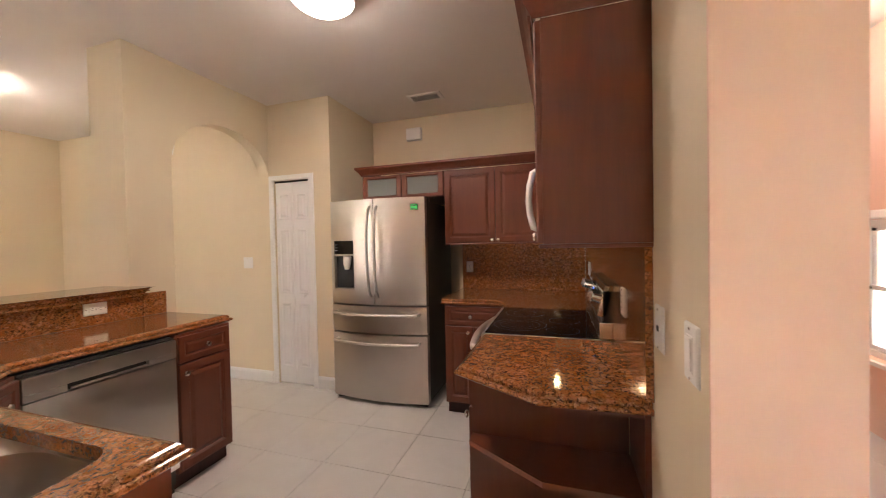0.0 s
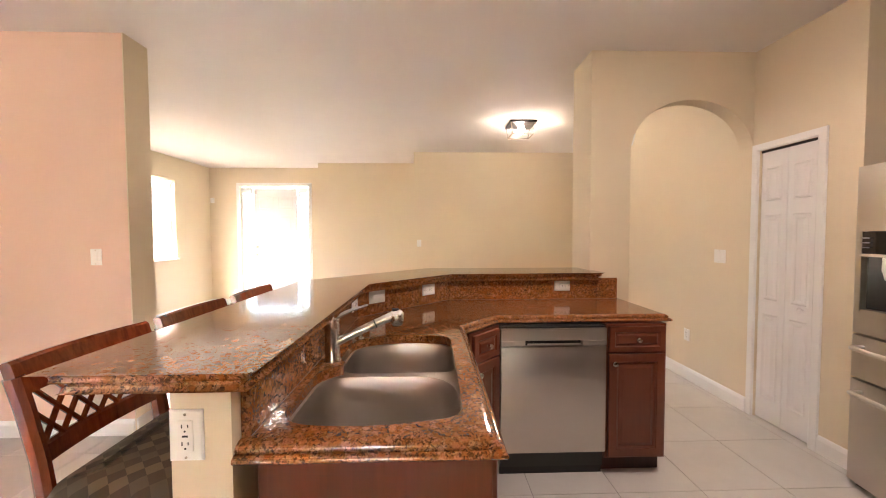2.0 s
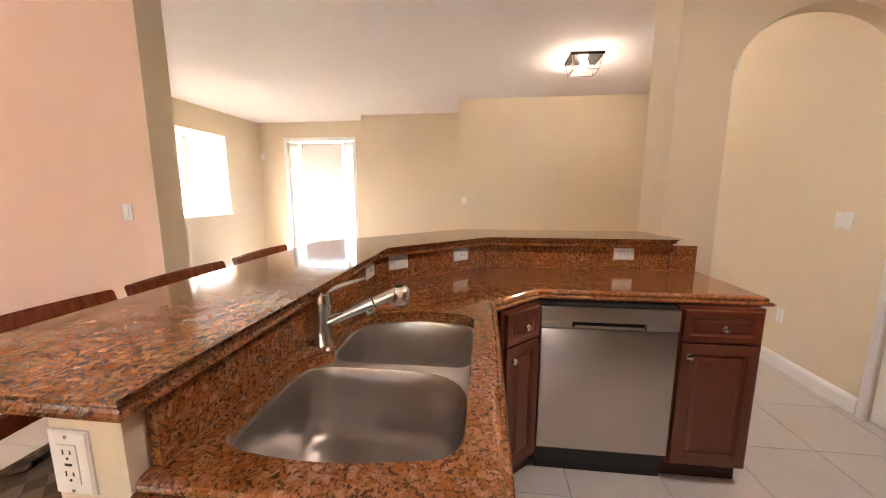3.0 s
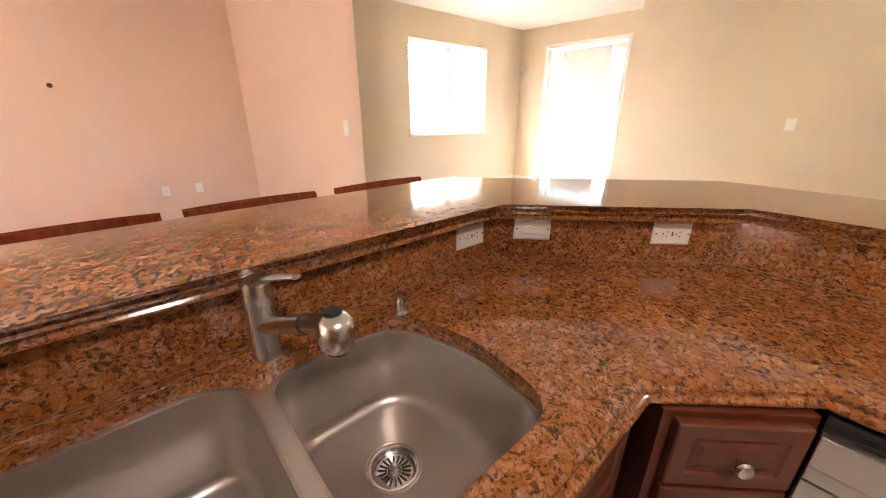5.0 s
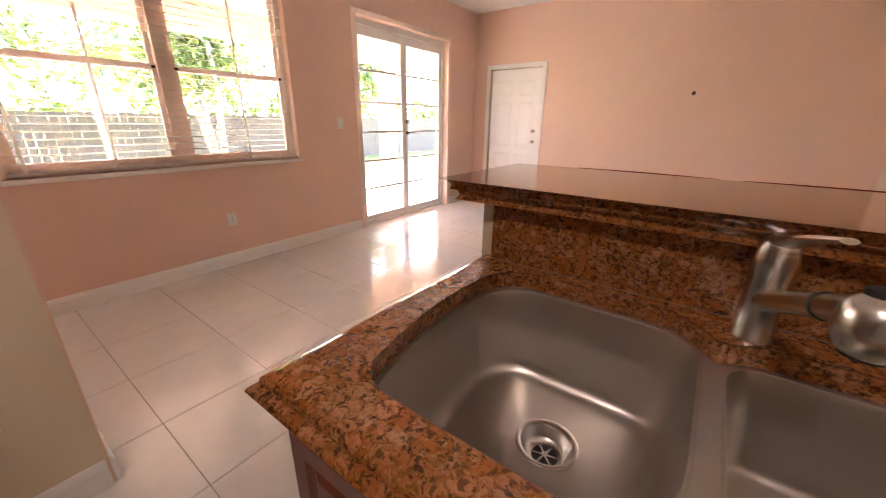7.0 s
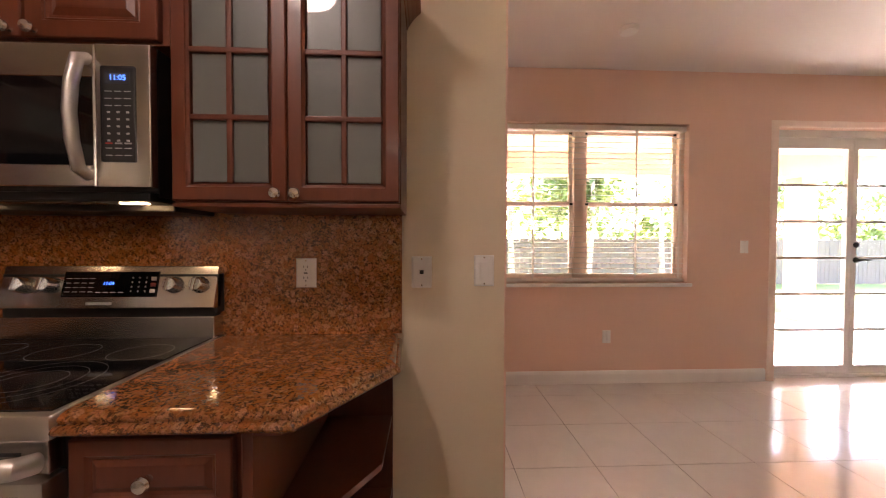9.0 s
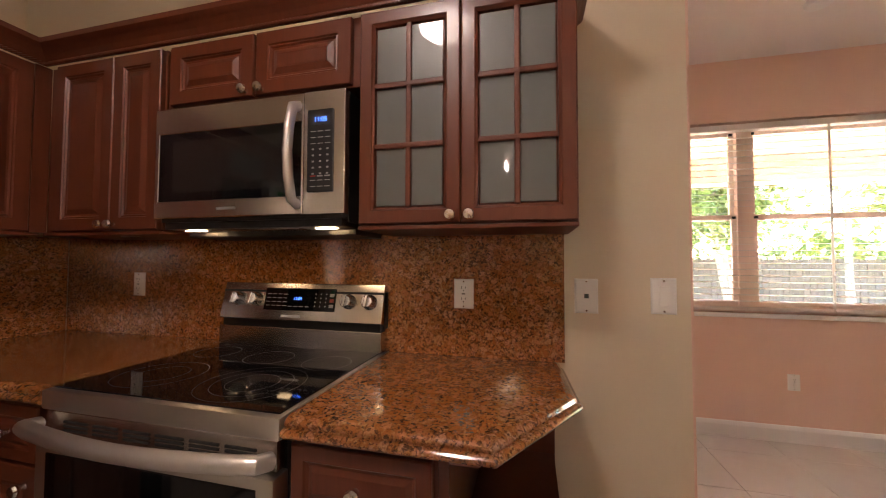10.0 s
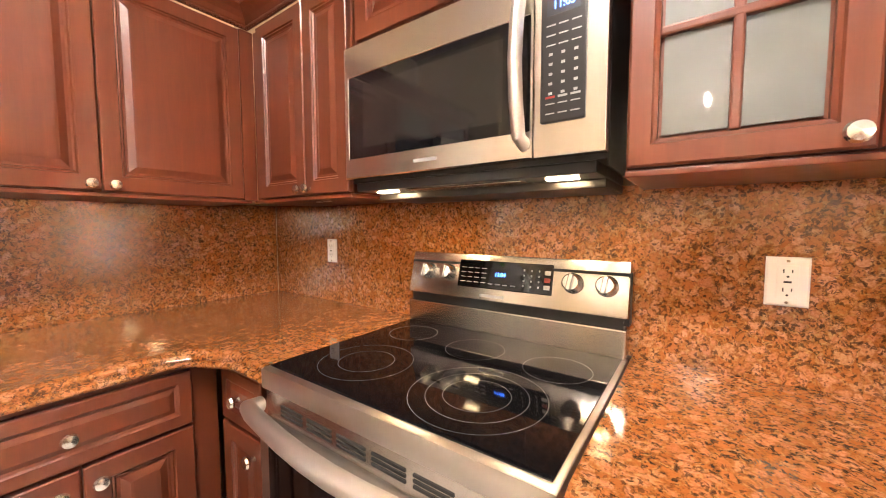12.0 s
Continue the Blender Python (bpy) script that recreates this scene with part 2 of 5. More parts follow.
def tile_mat():
    m = mat_new("glossy_white_floor_tile", (.68, .65, .61), .12, 0, .2)
    v = coords(m)
    info = m.node_tree.nodes.new("ShaderNodeObjectInfo")
    cloud = noise_tex(m, v, 5, 5, .6, .8)
    c = mix(m, cloud, (.60, .575, .54), (.72, .69, .65))
    c = mix(m, spread(m, info.outputs["Random"], 0, .18), c, (.58, .55, .51))
    put(m, "Base Color", c)
    put(m, "Roughness", spread(m, noise_tex(m, v, 14), .07, .2))
    bump(m, noise_tex(m, v, 9, 2), .03, .002)
    return m


def leaf_mat(name, a, b):
    m = mat_new(name, a, .5)
    g = m.node_tree.nodes.new("ShaderNodeNewGeometry")
    c = mix(m, g.outputs["Random Per Island"], a, b)
    put(m, "Base Color", c)
    m.node_tree.nodes["Principled BSDF"].inputs["Transmission Weight"].default_value = .15
    return m


GRANITE = granite_mat()
CHERRY = wood_mat("cherry_cabinet_wood", (.126, .0285, .0108), (.158, .0375, .0142), .35, .18)
# darker cherry, used on the toe kicks and the shelf plinth
CHERRYD = wood_mat("dark_cherry_base", (.035, .008, .005), (.055, .013, .008), .5, 0)
STOOLW = wood_mat("dark_mahogany_stool_wood", (.125, .020, .006), (.27, .052, .015), .17, .2)
STEEL = steel_mat("brushed_stainless_steel", (.60, .555, .51), .33, (2, 2, 160))
STEELH = steel_mat("brushed_stainless_steel_sideways", (.62, .58, .53), .24, (160, 2, 160))
SINKM = steel_mat("satin_sink_steel", (.58, .545, .51), .325, (90, 3, 3))
SINKF = steel_mat("brushed_sink_rim_steel", (.66, .62, .58), .46, (90, 3, 3))
SATIN = steel_mat("satin_handle_steel", (.74, .71, .67), .40, (60, 60, 60))
GROUT = painted("grey_beige_grout", (.42, .40, .37), .9, .3)
TILE = tile_mat()
SIDE = mat_new("dark_grey_appliance_side", (.030, .028, .027), .45)
GLASS = mat_new("clear_window_glass", (1, 1, 1), .0)
GLASS.node_tree.nodes["Principled BSDF"].inputs["Transmission Weight"].default_value = 1
GLASS.node_tree.nodes["Principled BSDF"].inputs["IOR"].default_value = 1.1


def glow(name, color, strength):
    m = mat_new(name, color, .4)
    b = m.node_tree.nodes["Principled BSDF"]
    b.inputs["Emission Color"].default_value = (*color, 1)
    b.inputs["Emission Strength"].default_value = strength
    return m


DOME = glow("lit_white_dome", (1, .87, .77), DOME_E)
BULB = glow("lit_bulb", (1, .88, .74), BULB_E)
LEDB = glow("blue_clock_digits", (.05, .20, 1), .12)
HOODL = glow("lit_cooktop_lamp", (1, .72, .38), HOOD_E)

# ---------- structure ----------
H = 2.73            # ceiling height


def wall(name, a, b, mat=None, label="cream painted plaster wall"):
    return solo(name, box((a[0], a[1], a[2] if len(a) > 2 else 0), (b[0], b[1], b[2] if len(b) > 2 else H)), mat or WALL, label, "wall", "structure")


def pierced(name, axis, lo, hi, at, thick, openings, mat, label):
    """a wall along x or y with openings (from, to, sill, head) cut through"""
    bm = bmesh.new()
    def piece(u0, u1, z0, z1):
        if u1 - u0 < .001 or z1 - z0 < .001:
            return
        if axis == "x":
            box((u0, at, z0), (u1, at + thick, z1), bm=bm)
        else:
            box((at, u0, z0), (at + thick, u1, z1), bm=bm)
    u = lo
    for a, b, sill, head in sorted(openings):
        piece(u, a, 0, H)
        piece(a, b, 0, sill)
        piece(a, b, head, H)
        u = b
    piece(u, hi, 0, H)
    return solo(name, bm, mat, label, "wall", "structure")


wall("wall_range", (.70, .983), (.893, 3.98), label="cream painted wall behind the cooker, free end")
solo("wall_range_end", box((.699, .976, 0), (.894, .983, H)), PEACH, "peach painted end of the kitchen wall", "wall", "structure")
solo("wall_range_back", box((.893, .976, 0), (.900, 3.98, H)), PEACH, "peach painted wall of the breakfast corner", "wall", "structure")
wall("wall_back", (-1.69, 3.98), (.902, 4.13), label="cream painted wall above the kitchen cabinets")
wall("wall_back_lower", (-.45, 3.60), (.70, 3.98, 1.99), label="cream painted wall behind the backsplash")
wall("wall_alcove", (-1.69, 3.29), (-1.54, 3.98), label="cream painted side wall of the fridge alcove")
pierced("wall_pantry", "x", -5.65, -1.54, 3.14, .15, [(-2.185, -1.775, 0, 1.985)], WALL, "cream painted wall with the pantry door")
# arch wall
bm = bmesh.new()
YC, RW, SP, RI = 2.668, .468, 1.995, .383
box((-2.58, 1.90, 0), (-2.24, YC - RW, H), bm=bm)
arc = [(YC - RW * math.cos(math.pi * k / 32), SP + RI * math.sin(math.pi * k / 32)) for k in range(33)]
loft(bm, [[bm.verts.new(v) for v in ((-2.36, y, z), (-2.24, y, z), (-2.24, y, H), (-2.36, y, H))] for y, z in arc])
solo("wall_arch", bm, WALL, "cream painted wall with a round-topped archway", "wall", "structure")
wall("wall_living_back", (-5.65, .42), (-5.50, 3.14))
wall("wall_living_return", (-6.41, .42), (-5.65, .57))
wall("wall_living_far", (-6.56, -1.41), (-6.41, .57))
wall("wall_entry_side", (-6.90, -1.41), (-6.56, -1.26))
pierced("wall_entry", "y", -3.86, -1.26, -7.05, .15, [(-3.12, -1.76, 0, 2.37)], WALL, "cream painted wall round the front door")
pierced("wall_living_window", "x", -6.90, -2.285, -3.86, .15, [(-5.93, -4.26, 1.0, 2.34)], WALL, "cream painted wall with the living room window")
wall("wall_family_west", (-2.285, -4.36), (-2.085, -1.345), PEACH, "peach painted wall of the family room")
solo("wall_family_west_end", box((-2.287, -1.345, 0), (-2.083, -1.338, H)), WALL, "cream painted end of the dividing wall", "wall", "structure")
solo("wall_family_west_back", box((-2.292, -3.71, 0), (-2.285, -1.338, H)), WALL, "cream painted side of the dividing wall", "wall", "structure")
pierced("wall_south", "x", -2.085, 2.68, -4.36, .15, [(1.385, 2.20, 0, 1.965)], PEACH, "peach painted wall with a white door")
pierced("wall_east", "y", -4.21, 5.0, 2.48, .20, [(-3.47, -1.84, 0, 2.26), (-1.03, .87, .88, 2.27), (3.15, 4.2, .5, 1.45)], PEACH, "peach painted outer wall with window and patio doors")
wall("wall_north", (.902, 4.85), (2.48, 5.0), PEACH, "peach painted wall of the breakfast corner")
wall("wall_nook", (.75, 4.13), (.902, 5.0), PEACH, "peach painted wall of the breakfast corner")
# unseen walls behind the pantry door, added to stop sky light leaking in
wall("pantry_side_light_block", (-2.73, 3.29), (-2.58, 4.0), WALL, "unseen wall added to keep sky light out of the pantry")
wall("pantry_back_light_block", (-2.58, 3.9), (-1.69, 4.13), WALL, "unseen wall added to keep sky light out of the pantry")
ceil = solo("ceiling", box((-7.1, -4.4, H), (2.7, 5.05, H + .12)), CEIL_M, "white painted flat ceiling", "ceiling", "structure")
solo("floor", box((-7.05, -4.36, -.10), (2.68, 5.0, -.008)), GROUT, "glossy white square floor tiles with grey joints", "floor", "structure")

# baseboards
def baseboard(a, b, side):
    """from a to b, standing out to the side given"""
    a, b = Vector(a), Vector(b)
    u = (b - a).normalized()
    n = Vector((-u.y, u.x)) * side
    bm = bmesh.new()
    prof = ((0, 0), (.015, 0), (.015, .085), (.011, .098), (.006, .108), (0, .112))
    for p in (a, b):
        for d, z in prof:
            bm.verts.new((p.x + n.x * d, p.y + n.y * d, z))
    bm.verts.ensure_lookup_table()
    k = len(prof)
    for i in range(k):
        j = (i + 1) % k
        bm.faces.new((bm.verts[i], bm.verts[j], bm.verts[k + j], bm.verts[k + i]))
    bm.faces.new(bm.verts[:k])
    bm.faces.new(bm.verts[k:])
    solo("baseboard", bm, TRIM, "white painted moulded baseboard", "baseboard", "structure")


for a, b, s in (((.70, .986), (.70, 1.36), 1), ((.70, .976), (.893, .976), -1), ((2.48, -1.76), (2.48, 3.1), 1), ((2.48, -4.21), (2.48, -3.55), 1),
                ((-2.085, -4.21), (1.30, -4.21), 1), ((-2.085, -4.2), (-2.085, -1.345), -1), ((-2.285, -1.338), (-2.085, -1.338), 1), ((-6.90, -3.71), (-2.295, -3.71), 1),
                ((-6.90, -3.70), (-6.90, -3.2), -1), ((-6.41, -1.26), (-6.41, .42), -1), ((-6.4, .42), (-5.5, .42), -1), ((-5.5, .42), (-5.5, 3.14), -1),
                ((-5.5, 3.14), (-2.245, 3.14), -1), ((-1.72, 3.14), (-1.54, 3.14), -1), ((-2.58, 1.90), (-2.24, 1.90), -1), ((-2.24, 1.92), (-2.24, 2.22), -1),
                ((.900, .986), (.900, 4.1), -1)):
    baseboard(a, b, s)


def casing(name, w, h, at, rz, mat=None, wide=.062, sill=False, label="white painted moulded casing"):
    """a frame round an opening w by h; front to -y"""
    mat = mat or TRIM
    f = thing(name, label, "trim", at, rz, kind="structure")
    prof = ((0, 0), (0, .012), (.01, .018), (.05, .014), (wide, .008), (wide, 0))
    for nm, a, b in (("side_trim", (0, 0), (0, h)), ("side_trim", (w, h), (w, 0)), ("head_trim", (0, h), (w, h))):
        bm = bmesh.new()
        loops = []
        for end, p in ((0, a), (1, b)):
            ring = []
            for d, t in prof:
                x = p[0] + (-d if p[0] == 0 else d) if nm == "side_trim" else p[0] + (-d if end == 0 else d)
                z = p[1] + (d if p[1] == h else 0)
                ring.append(bm.verts.new((x, -t, z)))
            loops.append(ring)
        loft(bm, loops)
        part(nm, bm, mat, f)
    return f


def plate(at, rz, kind="outlet", wide=.070, tall=.112, name="", roll=0):
    names = {"outlet": "wall_outlet", "switch": "light_switch", "phone": "cable_plate", "blank": "blank_plate"}
    labels = {"outlet": "white double wall outlet with screws", "switch": "white rocker light switch on the wall", "phone": "white wall plate with a cable socket", "blank": "plain white blank wall plate"}
    o = new(names[kind])
    o.empty_display_size = .03
    o.matrix_world = pose(*at, 0, 0, rz) @ pose(0, 0, 0, 0, roll, 0)
    tagged(o, labels[kind], "outlet" if kind == "outlet" else "switch")
    bm = bmesh.new()
    rects(bm, wide, tall, ((0, 0), (0, .003), (.004, .006), (.01, .0065)), -wide / 2, -tall / 2)
    part("cover_plate", bm, PLASTIC, o)
    for z in (-tall * .42, tall * .42):
        part("screw", cyl((0, -.006, z), (0, -.0078, z), .003, n=8), NICKEL, o)
    if kind == "outlet":
        part("socket_face", box((-.0165, -.0085, -.034), (.0165, -.006, .034), .001), PLASTIC, o)
        for z in (-.019, .019):
            for x, hgt in ((-.0065, .008), (.0065, .0065)):
                part("slot", box((x - .001, -.0092, z - hgt / 2 + .003), (x + .001, -.008, z + hgt / 2 + .003)), SLOT, o)
            part("slot", cyl((0, -.008, z - .008), (0, -.0092, z - .008), .0022, n=8), SLOT, o)
        part("slot", box((-.006, -.0092, -.002), (.006, -.008, .002)), SLOT, o)
    elif kind == "switch":
        part("switch_frame", box((-.0175, -.008, -.035), (.0175, -.006, .035), .001), PLASTIC, o)
        part("rocker", box((-.0145, -.011, -.031), (.0145, -.007, .031), .002), PLASTIC, o)
    elif kind == "phone":
        part("socket", box((-.007, -.0085, -.007), (.007, -.006, .007)), SLOT, o)
    return o


def six_panel(w, h, t=.035, cols=2):
    """a moulded door leaf; origin bottom left, front to -y"""
    bm = bmesh.new()
    box((0, 0, 0), (w, t, h), .002, bm)
    cw = (w - (.09 if cols == 2 else .06) * (cols + 1)) / cols
    for c in range(cols):
        x = (.09 if cols == 2 else .06) * (c + 1) + cw * c
        for z, hh in ((.18, .62), (.90, .66), (1.66, .22)):
            k = h / 2.03
            rects(bm, cw, hh * k, ((0, -.002), (0, .0005), (.008, .0045), (.020, .001), (.034, .001), (.06, .005)), x, z * k, 0)
    return bm


# pantry door: one folding leaf pair
d = thing("door_pantry", "white moulded folding pantry door, closed", "door", (-2.180, 3.15, .012), 0, kind="structure")
for k in (0, 1):
    leaf = part("leaf", box((.004 + k * .2, 0, 0), (.198 + k * .2, .03, 1.955), .003), DOORW, d)
    bm = bmesh.new()
    for z, hh in ((.16, .62), (.88, .62), (1.60, .24)):
        rects(bm, .122, hh, ((0, -.002), (0, .001), (.007, .008), (.016, .002), (.026, .002), (.042, .009)), .042 + k * .2, z)
    part("moulding", bm, DOORW, d)
part("knob", lathe([(.006, 0), (.006, .015), (.015, .02), (.017, .028), (.010, .034), (0.001, .035)], 14, m=pose(.33, 0, .86, 90)), DOORW, d, smooth=True)
part("track", box((-.004, .002, 1.956), (.405, .03, 1.973)), SLOT, d)
casing("door_frame_pantry", .41, 1.985, (-2.185, 3.14, 0), 0, wide=.052)

# white door of the family room
d = thing("door_family", "white moulded six-panel door with a knob and a deadbolt, closed", "door", (2.19, -4.25, .01), 180, kind="structure")
part("leaf", six_panel(.795, 1.945), DOORW, d)
for z in (.95, 1.10):
    part("knob", lathe([(.024, 0), (.024, .008), (.01, .012), (.01, .03), (.024, .04), (.022, .055), (.001, .06)], 16, m=pose(.73, 0, z, 90)), NICKEL, d, smooth=True)
# added backing wall and head strip that block outside light round this door
wall("family_door_light_block", (1.2, -4.56), (2.4, -4.46), PEACH, "unseen wall added behind the closed family room door")
solo("door_head_light_block", box((1.386, -4.30, 1.945), (2.199, -4.285, 1.964)), TRIM, "white strip added to close the bright gap over the door", "trim", "structure")
casing("door_frame_family", .815, 1.965, (2.20, -4.21, 0), 180)
solo("doorstop_wall_mount", lathe([(.022, 0), (.022, .004), (.012, .012), (.001, .014)], 14, m=pose(-.44, -4.21, 1.565, -90)), SLOT, "small dark round wall fixing", "fixing")

# front door with sidelights
d = thing("door_front", "white front door with a lever set, closed", "door", (-6.93, -2.86, .02), 90, kind="structure")
part("leaf", six_panel(.86, 2.31), DOORW, d)
for z in (.98, 1.14):
    part("knob", lathe([(.026, 0), (.026, .008), (.012, .012), (.012, .03), (.026, .04), (.022, .055), (.001, .06)], 16, m=pose(.07, 0, z, 90)), NICKEL, d, smooth=True)
part("closer", box((.0, -.05, 2.2), (.06, 0, 2.26), .004), NICKEL, d)
casing("door_frame_front", 1.36, 2.37, (-6.90, -3.12, 0), 90)


def blinds(name, w, h, at, rz, pitch=.045, tilt=8, depth=.045, tape=.001, places=(.15, .5, .85)):
    b = thing(name, "white horizontal blinds, lowered with open slats", "blinds", at, rz)
    part("headrail", box((0, -.03, h - .045), (w, .03, h), .004), BLIND, b)
    n = int((h - .07) / pitch)
    me = None
    for i in range(n):
        z = .02 + i * pitch
        if me is None:
            bm = box((.004, -depth / 2, -.0012), (w - .004, depth / 2, .0012))
            me = finish(bm, "slat", BLIND)
        s = new("slat", me)
        s.parent = b
        s.matrix_local = pose(0, 0, z, tilt)
    part("bottom_rail", box((.002, -.025, 0), (w - .002, .025, .014), .003), BLIND, b)
    for x in (w * k for k in places):
        part("cord", box((x - tape, -.026, .01), (x + tape, -.0252, h - .03)), BLIND, b)
    return b


for y0 in (-3.115, -1.985):
    wi = thing("sidelight_window", "narrow glazed sidelight beside the front door", "window", (-6.95, y0, .02), 90, kind="structure")
    bm = bmesh.new()
    for a, b in (((0, 0, 0), (.04, .05, 2.33)), ((.18, 0, 0), (.22, .05, 2.33)), ((.04, 0, 0), (.18, .05, .12)), ((.04, 0, 2.25), (.18, .05, 2.33))):
        box(a, b, .003, bm)
    part("frame", bm, TRIM, wi)
    pane = part("pane", box((.04, .02, .12), (.18, .026, 2.25)), GLASS, wi)
    pane.visible_shadow = False
    blinds("sidelight_blinds", .15, 2.15, (-6.93, y0 + .035, .12), 90, .022, 64, .025)


def window(name, w, h, at, rz, mat=TRIM, label=""):
    """two side-by-side single-hung sashes; origin bottom left, room side to -y"""
    wi = thing(name, label or "double single-hung window with white frame", "window", at, rz, kind="structure")
    f = .045
    bm = bmesh.new()
    for a, b in (((0, .06, 0), (f, .13, h)), ((w - f, .06, 0), (w, .13, h)), ((f, .06, 0), (w - f, .13, f)), ((f, .06, h - f), (w - f, .13, h)), ((w / 2 - .05, .06, f), (w / 2 + .05, .13, h - f))):
        box(a, b, .004, bm)
    part("window_frame", bm, mat, wi)
    for x0, x1 in ((f, w / 2 - .05), (w / 2 + .05, w - f)):
        for z0, z1, y in ((f, h / 2 + .02, .075), (h / 2 - .02, h - f, .10)):
            bm = bmesh.new()
            s = .032
            for a, b in (((x0, y, z0), (x0 + s, y + .025, z1)), ((x1 - s, y, z0), (x1, y + .025, z1)), ((x0 + s, y, z0), (x1 - s, y + .025, z0 + s)), ((x0 + s, y, z1 - s), (x1 - s, y + .025, z1))):
                box(a, b, .003, bm)
            sash = part("sash", bm, mat, wi)
            pn = part("pane", box((x0 + s, y + .010, z0 + s), (x1 - s, y + .014, z1 - s)), GLASS, sash)
            pn.visible_shadow = False
            for xx in (x0 + .02, x1 - .02):
                part("latch", box((xx - .012, y - .012, z1 - .03), (xx + .012, y, z1 - .012), .002), SLOT, sash)
    part("window_sill", box((-.03, -.03, -.03), (w + .03, .06, -.0005), .005), TRIM, wi)
    return wi


# pink glow of sun through the blinds, put into the frame colour
WPINK = painted("window_frame_sun_tint", (.86, .70, .60), .4, .05)
window("window_breakfast", 1.90, 1.39, (2.48, .87, .88), -90, WPINK, "double window with four sashes and sun-tinted frame")
blinds("window_blinds", 1.86, 1.36, (2.515, .85, .895), -90, .046, 6, tape=.009, places=(.04, .27, .76, .97))
window("window_living", 1.67, 1.34, (-4.26, -3.71, 1.0), 180)
blinds("window_blinds", 1.63, 1.31, (-4.28, -3.755, 1.015), 180, .042, 58)
window("window_side", 1.05, .95, (2.48, 4.2, .5), -90)
casing("window_frame_side", 1.05, .95, (2.48, 4.2, .5), -90)

# patio doors
pd = thing("door_patio", "pair of glazed white patio doors with muntin bars, closed", "door", (2.56, -1.84, .0), -90, kind="structure")
W2 = 1.63
bm = bmesh.new()
for a, b in (((0, -.02, 0), (.04, .10, 2.26)), ((W2 - .04, -.02, 0), (W2, .10, 2.26)), ((.04, -.02, 2.20), (W2 - .04, .10, 2.26)), ((.04, -.02, 0), (W2 - .04, .10, .025))):
    box(a, b, .003, bm)
part("door_frame", bm, TRIM, pd)
for k in (0, 1):
    x0 = .042 + k * (W2 - .084) / 2
    x1 = x0 + (W2 - .084) / 2 - .003
    s = .048
    bm = bmesh.new()
    for a, b in (((x0, 0, .03), (x0 + s, .042, 2.195)), ((x1 - s, 0, .03), (x1, .042, 2.195)), ((x0 + s, 0, .03), (x1 - s, .042, .10)), ((x0 + s, 0, 2.10), (x1 - s, .042, 2.195))):
        box(a, b, .003, bm)
    lf = part("leaf", bm, TRIM, pd)
    gp = part("pane", box((x0 + s, .018, .10), (x1 - s, .024, 2.10)), GLASS, lf)
    gp.visible_shadow = False
    for i in range(1, 6):
        z = .10 + i * 2.0 / 6
        part("muntin", box((x0 + s, .010, z - .011), (x1 - s, .032, z + .011)), TRIM, lf)
hs = part("handle", lathe([(.026, 0), (.026, .008), (.011, .012), (.011, .045)], 14, m=pose(W2 / 2 + .04, 0, 1.08, 90)), SLOT, pd, "dark lever handle", True)
part("lever", tube([(W2 / 2 + .04, -.045, 1.08), (W2 / 2 + .07, -.05, 1.085), (W2 / 2 + .13, -.045, 1.08)], .008), SLOT, hs)
part("deadbolt", lathe([(.026, 0), (.026, .01), (.012, .014), (.001, .02)], 14, m=pose(W2 / 2 + .04, 0, 1.22, 90)), SLOT, pd, smooth=True)
casing("door_frame_patio", 1.63, 2.26, (2.48, -1.84, 0), -90, WPINK, .06)

# wall plates
for at, rz, kind in (((-.356, .186, .945), 90, "outlet"), ((.70, 1.283, 1.132), -90, "phone"), ((.70, 1.058, 1.137), -90, "switch"), ((2.48, -.31, .41), -90, "outlet"),
                     ((.43, -4.21, .47), 180, "outlet"), ((-1.09, -4.21, .475), 180, "outlet"), ((-1.42, -4.21, .475), 180, "blank"), ((-2.085, -1.565, 1.235), 90, "switch"),
                     ((-2.53, 3.14, 1.19), 0, "switch"), ((-2.90, 3.14, .42), 0, "outlet"), ((-5.50, .50, 1.245), 90, "switch"), ((2.48, -1.55, 1.2), -90, "switch")):
    plate(at, rz, kind, wide=.118 if at[0] == -2.53 else .072)

# ---------- kitchen: peninsula ----------
CT = .9155          # top of the counters
SP_Y, SP_X, SP_C = .300, -2.115, -1.290      # faces of the raised backsplash: sink run, dishwasher run, diagonal x + y
dg = math.sqrt(.5)


def bent(off):
    """the line of the raised backsplash moved by off towards the kitchen: end, two bends, end"""
    y, x, c = SP_Y + off, SP_X + off, SP_C + off * math.sqrt(2)
    return [(c - y, y), (x, c - x)]


# low wall that carries the bar
q0, q1 = bent(-.02), bent(-.150)
half = [(-.356, SP_Y - .02), *q0, (SP_X - .02, 1.90), (SP_X - .150, 1.90), *reversed(q1), (-.356, SP_Y - .150)]
solo("bar_wall", prism(list(reversed(half)), 0, 1.057), WALL, "cream painted low wall under the breakfast bar", "wall", "structure")
# bar top
f, b = bent(.030), bent(-.328)
bar = [(-.316, SP_Y + .030), *f, (SP_X + .030, 1.895), (SP_X - .33, 1.895), (SP_X - .345, b[1][1]), *reversed([(b[0][0], b[0][1])]), (-.316, SP_Y - .328)]
BARP = list(reversed(bar))
solo("breakfast_counter", slab(BARP, 1.0575, scale=1.22), GRANITE, "polished red-brown granite breakfast bar top with moulded edge", "counter")
